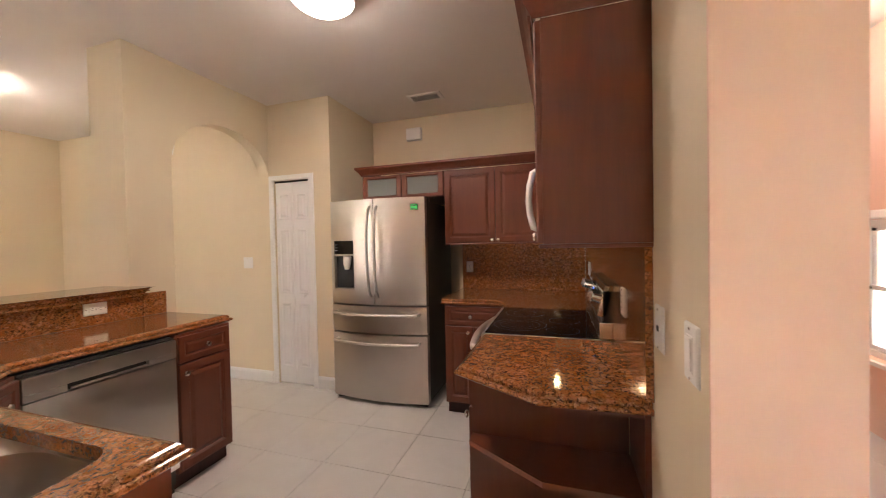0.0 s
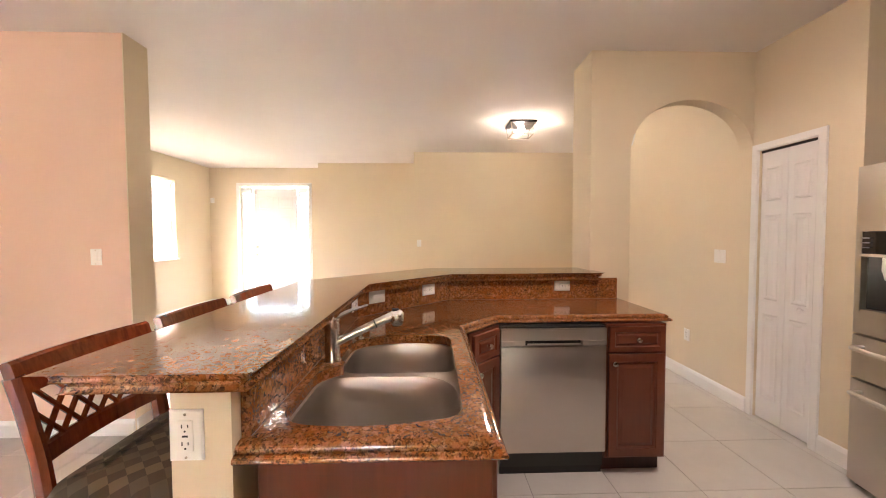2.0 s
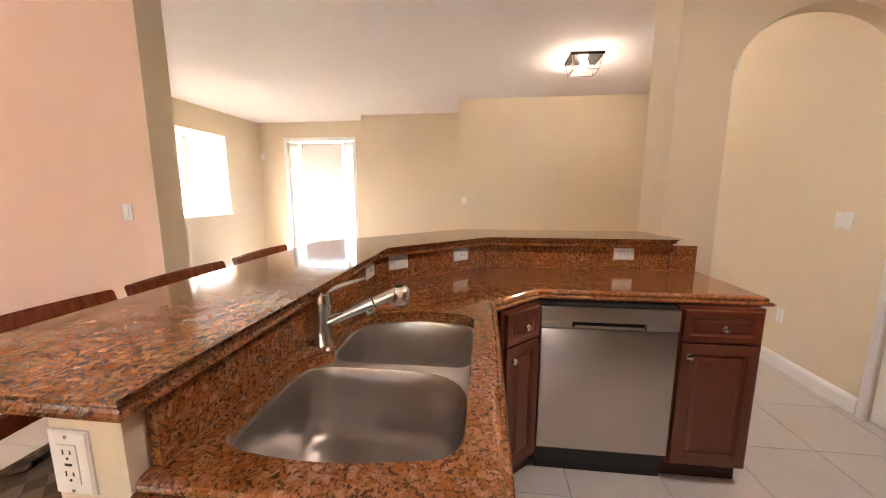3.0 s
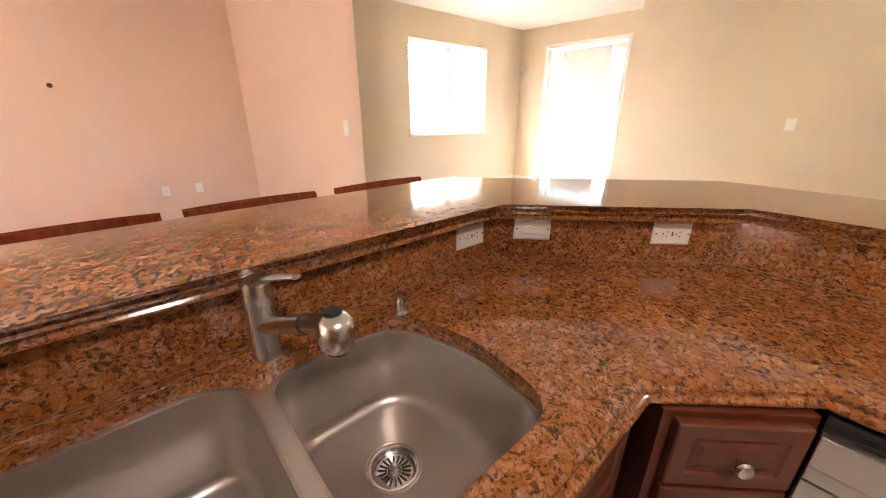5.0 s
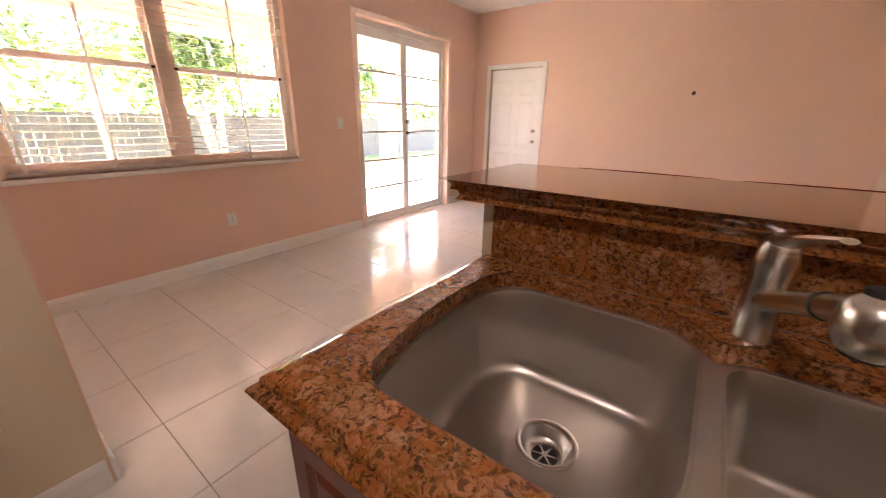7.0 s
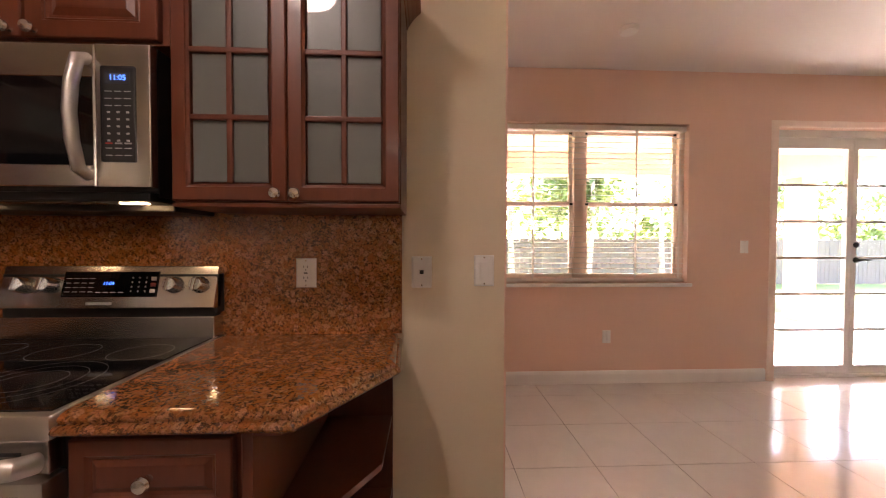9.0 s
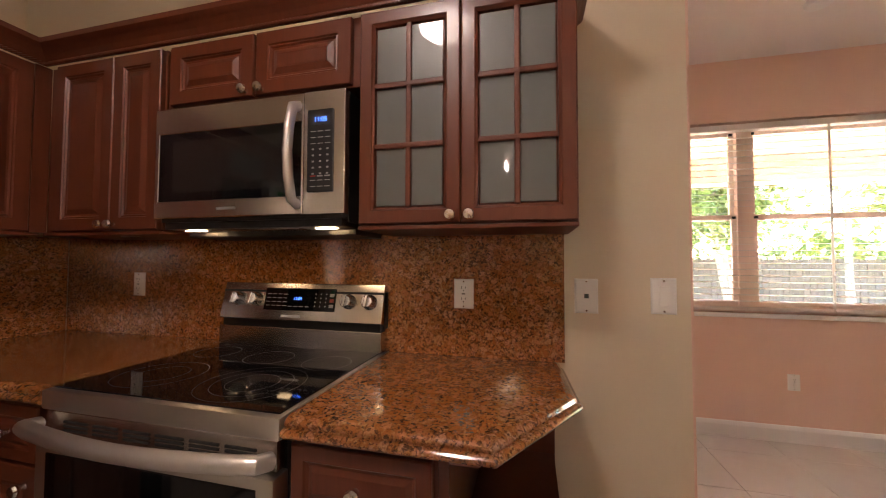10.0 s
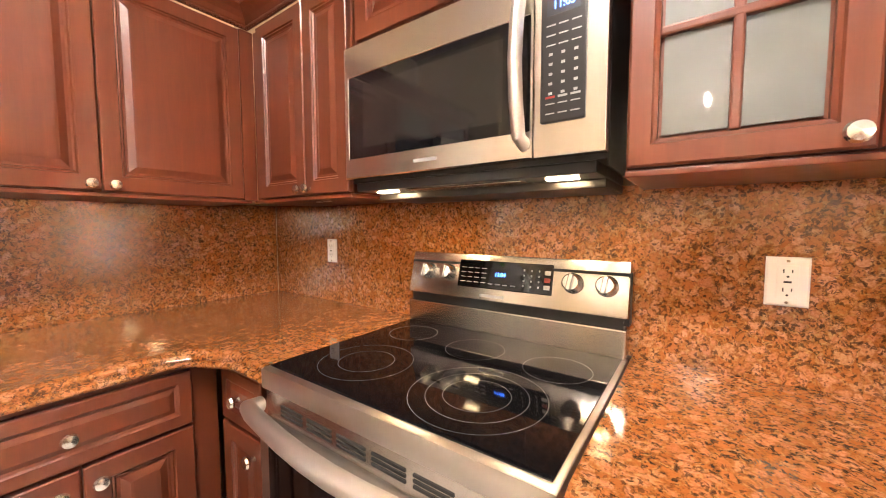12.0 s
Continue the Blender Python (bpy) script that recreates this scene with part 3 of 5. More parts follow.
# backsplash
p, q = bent(0), bent(-.0195)
bs = thing("bar_backsplash", "polished red-brown granite backsplash below the bar", "backsplash")
part("panel", prism(list(reversed([(-.394, SP_Y), p[0], q[0], (-.394, SP_Y - .0195)])), CT + .0005, 1.0570), GRANITE, bs)
part("panel", prism(list(reversed([p[0], p[1], q[1], q[0]])), CT + .0005, 1.0570), GRANITE, bs)
part("panel", prism(list(reversed([p[1], (SP_X, 1.898), (SP_X - .0195, 1.898), q[1]])), CT + .0005, 1.0570), GRANITE, bs)
part("panel", prism(list(reversed([(SP_X, 1.902), (SP_X, 2.045), (SP_X - .0195, 2.045), (SP_X - .0195, 1.902)])), CT + .0005, 1.064), GRANITE, bs)
# caulk joint where the backsplash meets the counter
CAULK = mat_new("tan_caulk", (.20, .115, .07), .6)
pc = bent(.0022)
for a, b in (((-.396, SP_Y + .0022), pc[0]), (pc[0], pc[1]), (pc[1], (SP_X + .0022, 2.04))):
    part("caulk_joint", tube([(a[0], a[1], CT + .0008), (b[0], b[1], CT + .0008)], .0011, 6), CAULK, bs)
# counter with the sink cut-out
cut = rounded([(-.464, .802), (-.418, .54), (-.450, .325), (-.802, .325), (-.862, .402), (-.912, .370), (-1.170, .370), (-1.236, .57), (-1.206, .802)], [.07, .12, .09, .055, .018, .025, .09, .09, .08])
cnt = [(-.345, SP_Y - .018), *bent(-.018), (SP_X - .018, 2.09), (-1.575, 2.09), (-1.575, 1.09), (-1.36, .885), (-.345, .885)]
CNTP = list(reversed(cnt))
solo("sink_counter", slab(CNTP, CT - .0405, [cut], plain=(4, 5, 6)), GRANITE, "polished red-brown granite sink counter with moulded edge", "counter")

# sink
sk = thing("kitchen_sink", "undermounted double-bowl stainless steel sink, empty", "sink", (0, 0, 0))
lb = rounded([(-.472, .796), (-.426, .54), (-.458, .333), (-.838, .333), (-.838, .796)], [.07, .12, .10, .09, .16], 8)
rb = rounded([(-.873, .798), (-.873, .378), (-1.166, .378), (-1.228, .57), (-1.198, .796)], [.05, .07, .09, .09, .08], 8)


def bowl(poly, depth, drain):
    """a deep-drawn bowl: outline pulled in towards the floor, open round the drain"""
    if sum(a[0] * b[1] - b[0] * a[1] for a, b in zip(poly, poly[1:] + poly[:1])) < 0:
        poly = list(reversed(poly))
    bm = bmesh.new()
    top = CT - .042
    lv = [(-.006, -.0004), (0, 0), (.002, .004), (.010, depth * .5), (.017, depth * .82), (.021, depth * .90), (.029, depth * .955), (.041, depth * .988), (.055, depth)]
    cx, cy = sum(v[0] for v in poly) / len(poly), sum(v[1] for v in poly) / len(poly)
    loops = [[bm.verts.new((cx + (v[0] - cx) * (1 - d / .25), cy + (v[1] - cy) * (1 - d / .25), top - z)) for v in poly] for d, z in lv]
    for r in (.075, .047):
        ring_pts = []
        for v in loops[len(lv) - 1]:
            u = Vector((v.co.x - drain[0], v.co.y - drain[1], 0)).normalized()
            ring_pts.append(bm.verts.new((drain[0] + u.x * r, drain[1] + u.y * r, top - depth - .002)))
        loops.append(ring_pts)
    loft(bm, loops, (False, False))
    part("bowl", bm, SINKM, sk, smooth=True)
    return (drain[0], drain[1], top - depth - .002)


D1 = bowl(lb, .203, (-.648, .515))
D2 = bowl(rb, .183, (-1.034, .560))
rim = bmesh.new()
flange = rounded([(-.450, .822), (-.400, .54), (-.436, .308), (-.80, .308), (-1.180, .350), (-1.256, .57), (-1.222, .822)], [.09, .12, .10, .08, .10, .10, .09])
es = []
for lp in (flange, lb, rb):
    vs = [rim.verts.new((x, y, CT - .0418)) for x, y in lp]
    es += [rim.edges.new((vs[i], vs[(i + 1) % len(vs)])) for i in range(len(vs))]
bmesh.ops.triangle_fill(rim, use_beauty=True, edges=es)
part("flange", rim, SINKF, sk, "flat steel flange between the bowls")


def drain(at, basket):
    """a pressed drain cup; the basket is the raised strainer with radial slots"""
    m = Matrix.Translation(at)
    bm = bmesh.new()
    rings = [(.047, -.001), (.056, .0012), (.0575, .003), (.053, .0042), (.047, .002), (.044, -.006), (.041, -.022), (.033, -.030), (.026, -.031)]
    n = 36
    loft(bm, [[bm.verts.new(m @ Vector((r * math.cos(2 * math.pi * i / n), r * math.sin(2 * math.pi * i / n), z))) for i in range(n)] for r, z in rings], (False, True))
    dr = part("drain_cup", bm, CHROME, sk, "pressed steel drain cup", True)
    if basket:
        part("strainer", lathe([(.036, -.020), (.0405, -.013), (.036, -.011), (.014, -.010), (.010, -.002), (.007, .006), (.005, .009), (.001, .010)], 28, m=m), CHROME, dr, smooth=True)
        for k in range(18):
            part("strainer_slot", box((.016, -.0018, -.0112), (.0335, .0018, -.0094), m=m @ pose(0, 0, 0, 0, 0, k * 20)), SLOT, dr)
    else:
        part("outlet_hole", cyl(m @ Vector((0, 0, -.0308)), m @ Vector((0, 0, -.0300)), .024, n=24), SLOT, dr)
        for k in range(3):
            part("outlet_bar", box((-.0225, -.0022, -.0299), (.0225, .0022, -.0275), .0008, m=m @ pose(0, 0, 0, 0, 0, k * 60 + 15)), CHROME, dr)
        part("outlet_hub", cyl(m @ Vector((0, 0, -.0298)), m @ Vector((0, 0, -.0265)), .006, n=16), CHROME, dr)


drain(D1, False)
drain(D2, True)

# faucet
fa = thing("kitchen_faucet", "brushed steel single-lever faucet with pull-out spout", "faucet", (-.895, .350, CT))
part("body", lathe([(.030, 0), (.030, .004), (.027, .010), (.0255, .06), (.0255, .105), (.028, .113), (.029, .135), (.027, .147)], 24), CHROME, fa, smooth=True)
part("lever", tube([(-.002, -.012, .152), (-.006, .02, .163), (-.020, .07, .183), (-.035, .125, .198)], [(.026, .010), (.024, .009), (.015, .006), (.009, .004)], 12), CHROME, fa, "flat steel lever", True)
part("lever_cap", lathe([(.027, .145), (.027, .155), (.020, .165), (.001, .168)], 20), CHROME, fa, smooth=True)
part("spout", tube([(0, .008, .066), (-.010, .05, .084), (-.026, .13, .118), (-.038, .19, .143), (-.042, .215, .152)], [.018, .0155, .0155, .016, .018], 14), CHROME, fa, smooth=True)
part("spout_joint", tube([(-.0300, .150, .1265), (-.0308, .154, .1282)], .0172, 14), SLOT, fa)
hd = part("spray_head", lathe([(.018, .118), (.024, .124), (.028, .138), (.028, .152), (.025, .166), (.016, .174), (.001, .177)], 22, m=Matrix.Translation((-.045, .232, 0))), CHROME, fa, smooth=True)
part("nozzle", lathe([(.001, .115), (.017, .115), (.018, .118)], 20, m=Matrix.Translation((-.045, .232, 0))), SLOT, hd)
part("spray_button", lathe([(.014, .1745), (.013, .180), (.001, .181)], 16, m=Matrix.Translation((-.045, .226, 0))), SLOT, hd, smooth=True)
# soap dispenser
so = thing("soap_dispenser", "small brushed steel soap dispenser on the counter", "dispenser", (-1.178, .392, CT))
part("base", lathe([(.021, 0), (.021, .003), (.013, .008), (.012, .030), (.010, .034)], 18), CHROME, so, smooth=True)
part("pump_nozzle", tube([(0, -.002, .034), (0, 0, .046), (0, .02, .050), (0, .045, .046)], [.010, .010, .006, .004], 12), CHROME, so, smooth=True)

# plates along the backsplash
plate((-1.500, SP_Y, 1.010), 180, "outlet", roll=90)
plate((-1.682, SP_C + 1.682, 1.016), 135, "switch", roll=90, wide=.072)
plate((-1.980, SP_C + 1.980, 1.010), 135, "outlet", roll=90)
plate((SP_X, 1.645, 1.010), 90, "outlet", roll=90)


# ---------- cabinet kinds ----------
DOORLV = ((0, 0), (0, .016), (.003, .019), (.044, .019), (.047, .0145), (.051, .0155), (.055, .0105), (.062, .0105), (.079, .018), (.085, .0185))
SLIMLV = ((0, 0), (0, .016), (.003, .019), (.030, .019), (.034, .015), (.040, .0125), (.052, .018))


def knob(parent, x, z, y):
    return part("knob", lathe([(.008, 0), (.006, .006), (.0065, .012), (.014, .016), (.016, .021), (.013, .027), (.001, .030)], 16, m=pose(x, -y, z, 90)), NICKEL, parent, "oval satin nickel knob", True)


def leaf_door(parent, x, z, w, h, y=0, knob_at=None, name="door", slim=False):
    bm = bmesh.new()
    rects(bm, w, h, SLIMLV if slim else DOORLV, x, z, y)
    d = part(name, bm, CHERRY, parent)
    if knob_at:
        knob(d, knob_at[0], knob_at[1], .019 - y)
    return d


def carcass(parent, w, dep, h, z0=0, toe=0.0):
    if toe:
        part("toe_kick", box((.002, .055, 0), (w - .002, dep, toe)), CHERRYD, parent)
    part("body", box((0, 0, z0 + toe), (w, dep, z0 + h), .0015), CHERRY, parent)


def cabinet(name, label, w, dep, h, at, rz, toe=0.0):
    c = thing(name, label, "cabinet", at, rz)
    carcass(c, w, dep, h, 0, toe)
    return c


BASEL = "cherry base cabinet with raised panels and nickel knobs"
# end unit beyond the dishwasher (front faces +x)
c = cabinet("base_cabinet", "cherry base cabinet with drawer and door beside the dishwasher", .345, .55, .872, (-1.555, 1.695, 0), 90, .10)
leaf_door(c, .012, .715, .318, .145, 0, (.17, .787), "drawer", True)
leaf_door(c, .012, .115, .318, .59, 0, (.038, .655))
# corner unit with the diagonal front
c = thing("corner_cabinet", "cherry corner cabinet with drawer and door, set diagonally", "cabinet", (-1.375, .905, 0), 135)
part("body", box((0, .002, .1), (.262, .10, .872), .0015), CHERRY, c)
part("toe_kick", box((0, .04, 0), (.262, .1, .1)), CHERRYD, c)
leaf_door(c, .02, .715, .222, .145, 0, (.13, .787), "drawer", True)
leaf_door(c, .02, .115, .222, .59, 0, (.045, .655))
# sink base: open-topped, so that the bowls hang free
c = thing("sink_cabinet", "cherry sink base cabinet with flat end panel", "cabinet", (-.385, .855, 0), 180)
part("end_panel", box((0, 0, 0), (.018, .535, .872), .001), CHERRY, c)
part("front_panel", box((.018, 0, .10), (.985, .018, .872), .001), CHERRY, c)
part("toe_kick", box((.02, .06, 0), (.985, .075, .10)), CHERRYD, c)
for k in (0, 1):
    leaf_door(c, .04 + k * .46, .715, .44, .145, 0, None, "false_drawer", True)
    leaf_door(c, .04 + k * .46, .115, .44, .59, 0, (.44 if k == 0 else .54, .655))

# dishwasher
dw = thing("dishwasher", "stainless steel dishwasher with pocket handle, closed", "dishwasher", (-1.540, 1.092, 0), 90)
part("tub", box((.004, .03, .05), (.596, .56, .868)), SIDE, dw)
part("kick_plate", box((.004, .045, 0), (.596, .06, .145)), BLACK, dw)
part("door_panel", box((.003, -.004, .148), (.597, .03, .752), .004), STEEL, dw, smooth=True)
part("control_panel", box((.003, -.006, .787), (.597, .03, .853), .003), STEEL, dw)
part("panel_end", box((.003, -.006, .757), (.14, .03, .7868), .003), STEEL, dw)
part("panel_end", box((.46, -.006, .757), (.597, .03, .7868), .003), STEEL, dw)
part("handle_recess", box((.14, .018, .757), (.46, .03, .787)), BLACK, dw)
part("handle_lip", box((.15, -.012, .763), (.45, -.004, .772), .002), STEEL, dw)
part("gasket", box((.003, .01, .854), (.597, .03, .862)), BLACK, dw)

# ---------- kitchen: cooker side ----------
YR0, YR1 = 1.963, 2.658       # cooker
sp = thing("range_backsplash", "polished granite backsplash behind the cooker", "backsplash")
part("panel", box((.680, 1.352, CT + .0005), (.6995, 2.24, 1.345), .0005), GRANITE, sp)
part("panel", box((.680, 2.2405, CT + .0005), (.6995, 3.579, 1.345), .0005), GRANITE, sp)
sp = thing("back_backsplash", "polished granite backsplash under the wall cabinets", "backsplash")
part("panel", box((-.405, 3.580, CT + .0005), (.679, 3.5995, 1.345), .0005), GRANITE, sp)

right = [(.6995, 1.352), (.395, 1.335), (.095, 1.515), (.095, YR0 - .004), (.6995, YR0 - .004)]
solo("counter_right", slab(list(reversed(right)), CT - .0405, plain=(0, 4)), GRANITE, "polished granite counter with clipped corner beside the cooker", "counter")
lft = [(.6995, YR1 + .004), (.095, YR1 + .004), (.095, 2.80), (.04, 2.905), (.0, 2.925), (-.415, 2.925), (-.415, 3.5995), (.6995, 3.5995)]
solo("counter_left", slab(list(reversed(lft)), CT - .0405, plain=(0, 1, 6, 7)), GRANITE, "polished granite corner counter by the fridge", "counter")

# base units, fronts to -x
c = cabinet("base_cabinet", "cherry base cabinet with drawers beside the cooker", .325, .545, .872, (.135, YR0 - .006, 0), -90, .10)
leaf_door(c, .01, .715, .305, .145, 0, (.16, .785), "drawer", True)
leaf_door(c, .01, .115, .305, .59, 0, (.27, .655))
# open end shelves
es = thing("end_shelf", "open cherry end shelves with clipped front edges, empty", "shelf")
part("back_panel", box((.137, 1.612, .10), (.68, 1.633, .872)), CHERRY, es)
part("side_panel", box((.683, 1.385, .02), (.699, 1.612, .872)), CHERRY, es)
shp = [(.682, 1.611), (.137, 1.611), (.137, 1.555), (.405, 1.388), (.682, 1.388)]
for z in (.085, .345, .605):
    part("shelf", prism(shp, z, z + .018), CHERRY, es)
part("top_rail", prism(shp, .852, .872), CHERRY, es)
part("plinth", prism([(.682, 1.611), (.18, 1.611), (.18, 1.57), (.42, 1.42), (.682, 1.42)], 0, .085), CHERRYD, es)
# left of the cooker
c = cabinet("base_cabinet", "narrow cherry base cabinet in the corner", .245, .545, .872, (.135, 2.925, 0), -90, .10)
leaf_door(c, .02, .715, .21, .145, 0, (.12, .79), "drawer", True)
leaf_door(c, .02, .115, .21, .59, 0, (.19, .655))
c = cabinet("base_cabinet", "cherry base cabinet with wide drawer and two doors", .52, .62, .872, (-.395, 2.955, 0), 0, .10)
leaf_door(c, .012, .715, .44, .145, 0, (.215, .787), "drawer", True)
leaf_door(c, .012, .115, .217, .59, 0, (.195, .665))
leaf_door(c, .235, .115, .217, .59, 0, (.26, .665))

# ---------- wall cabinets ----------
ZB, ZT = 1.345, 1.980


def rope(parent, a, b, n):
    """a twisted bead under the crown"""
    a, b = Vector(a), Vector(b)
    bm = bmesh.new()
    u = (b - a) / n
    for i in range(n):
        p = a + u * (i + .5)
        d = u.normalized() * u.length * .62
        tube([p - d + Vector((0, 0, -.004)), p + d + Vector((0, 0, .004))], .0042, 5, bm)
    part("rope_moulding", bm, CHERRY, parent)


def crown(parent, pts, inward):
    """cornice swept along pts; profile steps out as it rises"""
    prof = ((0, 0), (.004, 0), (.008, .012), (.012, .016), (.020, .030), (.034, .046), (.046, .056), (.050, .060), (.050, .078), (0, .078))
    bm = bmesh.new()
    pts = [Vector(p) for p in pts]
    loops = []
    for i, p in enumerate(pts):
        u = (p - pts[i - 1]).normalized() if i else (pts[1] - p).normalized()
        v = (pts[i + 1] - p).normalized() if i + 1 < len(pts) else u
        nu, nv = Vector((u.y, -u.x)) * inward, Vector((v.y, -v.x)) * inward
        k = (nu + nv) / (1 + nu.dot(nv))
        loops.append([bm.verts.new((p.x + k.x * d, p.y + k.y * d, ZT + .001 + h)) for d, h in prof])
    loft(bm, loops)
    part("crown", bm, CHERRY, parent)


def glass_door(parent, x0, z0, w, h, stile, rail):
    """a one-piece moulded frame round a glass opening"""
    bm = bmesh.new()
    outer = ((x0, z0), (x0 + w, z0), (x0 + w, z0 + h), (x0, z0 + h))
    inner = ((x0 + stile, z0 + rail), (x0 + w - stile, z0 + rail), (x0 + w - stile, z0 + h - rail), (x0 + stile, z0 + h - rail))
    rings = ((inner, 0), (outer, 0), (outer, -.015), (inset_poly(outer, .004), -.019), (inset_poly(inner, -.009), -.019), (inset_poly(inner, -.006), -.0155), (inner, -.012), (inner, 0))
    loft(bm, [[bm.verts.new((x, y, z)) for x, z in r] for r, y in rings], (False, False))
    return part("door", bm, CHERRY, parent)


# glazed unit by the free end of the wall, front to -x
XF = .402
gl = thing("glazed_wall_cabinet", "cherry wall cabinet with two frosted glass doors", "cabinet", (XF + .019, 1.948, ZB), -90)
part("body", box((0, 0, .0), (.611, .278, ZT - ZB), .0015), CHERRY, gl)
part("light_rail", box((0, -.012, -.012), (.611, .278, -.0005), .003), CHERRY, gl)
for k in (0, 1):
    x0, w, h = .003 + k * .304, .301, ZT - ZB - .008
    s = .046
    dd = glass_door(gl, x0, .004, w, h, s, s)
    for i in (1, 2):
        z = .004 + s + (h - 2 * s) * i / 3
        part("muntin", box((x0 + s, -.017, z - .008), (x0 + w - s, -.003, z + .008), .004), CHERRY, dd)
    part("muntin", box((x0 + w / 2 - .008, -.0165, .004 + s), (x0 + w / 2 + .008, -.0025, .004 + h - s), .004), CHERRY, dd)
    for i in range(3):
        for j in (0, 1):
            z0 = .004 + s + (h - 2 * s) * i / 3
            xx = x0 + s + j * (w - 2 * s) / 2
            part("pane", box((xx + .006, -.008, z0 + .006), (xx + (w - 2 * s) / 2 - .006, -.004, z0 + (h - 2 * s) / 3 - .006)), FROST, dd)
    knob(dd, x0 + w - .024 if k == 0 else x0 + .024, .024, .019)

# over the microwave
c = thing("wall_cabinet", "short cherry wall cabinet above the microwave", "cabinet", (XF + .019, 2.679, 1.765), -90)
part("body", box((0, 0, 0), (.728, .278, ZT - 1.765), .0015), CHERRY, c)
for k in (0, 1):
    leaf_door(c, .024 + k * .345, .006, .335, ZT - 1.765 - .012, 0, (.335 if k == 0 else .395, .022))
# corner pair on the cooker wall
c = thing("wall_cabinet", "cherry wall cabinet with two narrow doors in the corner", "cabinet", (XF + .019, 3.255, ZB), -90)
part("body", box((0, 0, 0), (.565, .278, ZT - ZB), .0015), CHERRY, c)
part("light_rail", box((0, -.012, -.012), (.565, .278, -.0005), .003), CHERRY, c)
leaf_door(c, .055, .004, .285, ZT - ZB - .008, 0, (.318, .024))
leaf_door(c, .343, .004, .215, ZT - ZB - .008, 0, (.365, .024))
for y in (.30, .345):
    part("lamp_pad", box((y, .05, -.0155), (y + .030, .064, -.0122), .001), PLASTIC, c, "small pale pad under the cabinet")
# back wall pair
YF = 3.255
c = thing("wall_cabinet", "cherry wall cabinet with two raised-panel doors", "cabinet", (-.475, YF + .019, ZB), 0)
part("body", box((0, 0, 0), (.900, .324, ZT - ZB), .0015), CHERRY, c)
part("corner_filler", box((.846, -.019, .0), (.895, 0, ZT - ZB), .001), CHERRY, c)
part("light_rail", box((0, -.012, -.012), (.877, .324, -.0005), .003), CHERRY, c)
leaf_door(c, .004, .004, .436, ZT - ZB - .008, 0, (.416, .024))
leaf_door(c, .444, .004, .40, ZT - ZB - .008, 0, (.468, .024))
# over the fridge
c = thing("wall_cabinet", "cherry wall cabinet with two glass doors above the fridge", "cabinet", (-1.275, YF + .019, 1.76), 0)
part("body", box((0, 0, 0), (.799, .70, ZT - 1.76), .0015), CHERRY, c)
for k in (0, 1):
    x0, w, h, s = .006 + k * .397, .390, ZT - 1.76 - .008, .05
    dd = glass_door(c, x0, .004, w, h, s, .03)
    part("pane", box((x0 + s, -.008, .034), (x0 + w - s, -.004, h - .026)), FROST, dd)
cr = thing("cabinet_cornice", "cherry crown moulding with rope bead along the wall cabinets", "moulding")
crown(cr, [(-1.275, 3.9), (-1.275, YF), (XF, YF), (XF, 1.337), (.69, 1.337)], 1)
rope(cr, (XF - .012, YF - .012, ZT + .005), (XF - .012, 1.335, ZT + .005), 150)
rope(cr, (-1.275, YF - .012, ZT + .005), (XF - .012, YF - .012, ZT + .005), 130)

# ---------- fridge ----------
FW = .885
fr = thing("refrigerator", "stainless steel french-door fridge with water dispenser, closed", "fridge", (-1.447, 3.0, 0))


def bowed(x0, x1, z0, z1, back=.055, bm=None, n=14):
    """a slab with the fridge's bowed front between x0 and x1"""
    pts = []
    for i in range(n + 1):
        x = x0 + (x1 - x0) * i / n
        pts.append((x, -.05 * (1 - (2 * x / FW - 1) ** 2)))
    return prism(pts + [(x1, back), (x0, back)], z0, z1, bm)


part("body", box((.004, .058, .03), (FW - .004, .74, 1.70), .004), SIDE, fr)
part("hinge_cover", box((FW - .12, .02, 1.70), (FW - .01, .16, 1.735), .004), SIDE, fr)
part("hinge_cover", box((.01, .02, 1.70), (.12, .16, 1.735), .004), SIDE, fr)
bm = bmesh.new()
for a in ((.0, .032, .845, 1.73), (.245, FW / 2 - .003, .845, 1.73), (.032, .245, .845, .962), (.032, .245, 1.388, 1.73)):
    bowed(*a, bm=bm, n=8)
ld = part("left_door", bm, STEEL, fr, smooth=True)
part("dispenser_niche", box((.032, .03, .962), (.245, .05, 1.388)), BLACK, ld)
part("dispenser_display", bowed(.034, .243, 1.270, 1.386, .03), GLASSB, ld, "black glass dispenser display", True)
part("dispenser_tray", bowed(.036, .241, .962, .975, .03), STEEL, ld)
part("dispenser_trim", bowed(.034, .243, 1.255, 1.269, .0), STEEL, ld)
part("ice_chute", tube([(.16, .0, 1.25), (.155, .0, 1.19), (.15, .005, 1.14)], [.035, .032, .02], 12), PLASTIC, ld, "white ice chute", True)
part("paddle", box((.09, .005, 1.0), (.13, .015, 1.16), .004, m=pose(0, 0, 0, 0, 8, 0)), STEELH, ld)
for i in range(3):
    part("printed_mark", box((.045, -.026 - .003 * i, 1.30 + .025 * i), (.075, -.018, 1.305 + .025 * i)), PRINT, ld)
part("right_door", bowed(FW / 2 + .003, FW, .845, 1.73), STEEL, fr, smooth=True)
part("upper_drawer", bowed(0, FW, .604, .832), STEEL, fr, smooth=True)
part("freezer_drawer", bowed(0, FW, .035, .592), STEEL, fr, smooth=True)
part("foot_grille", box((.02, .03, .0), (FW - .02, .06, .035)), BLACK, fr)
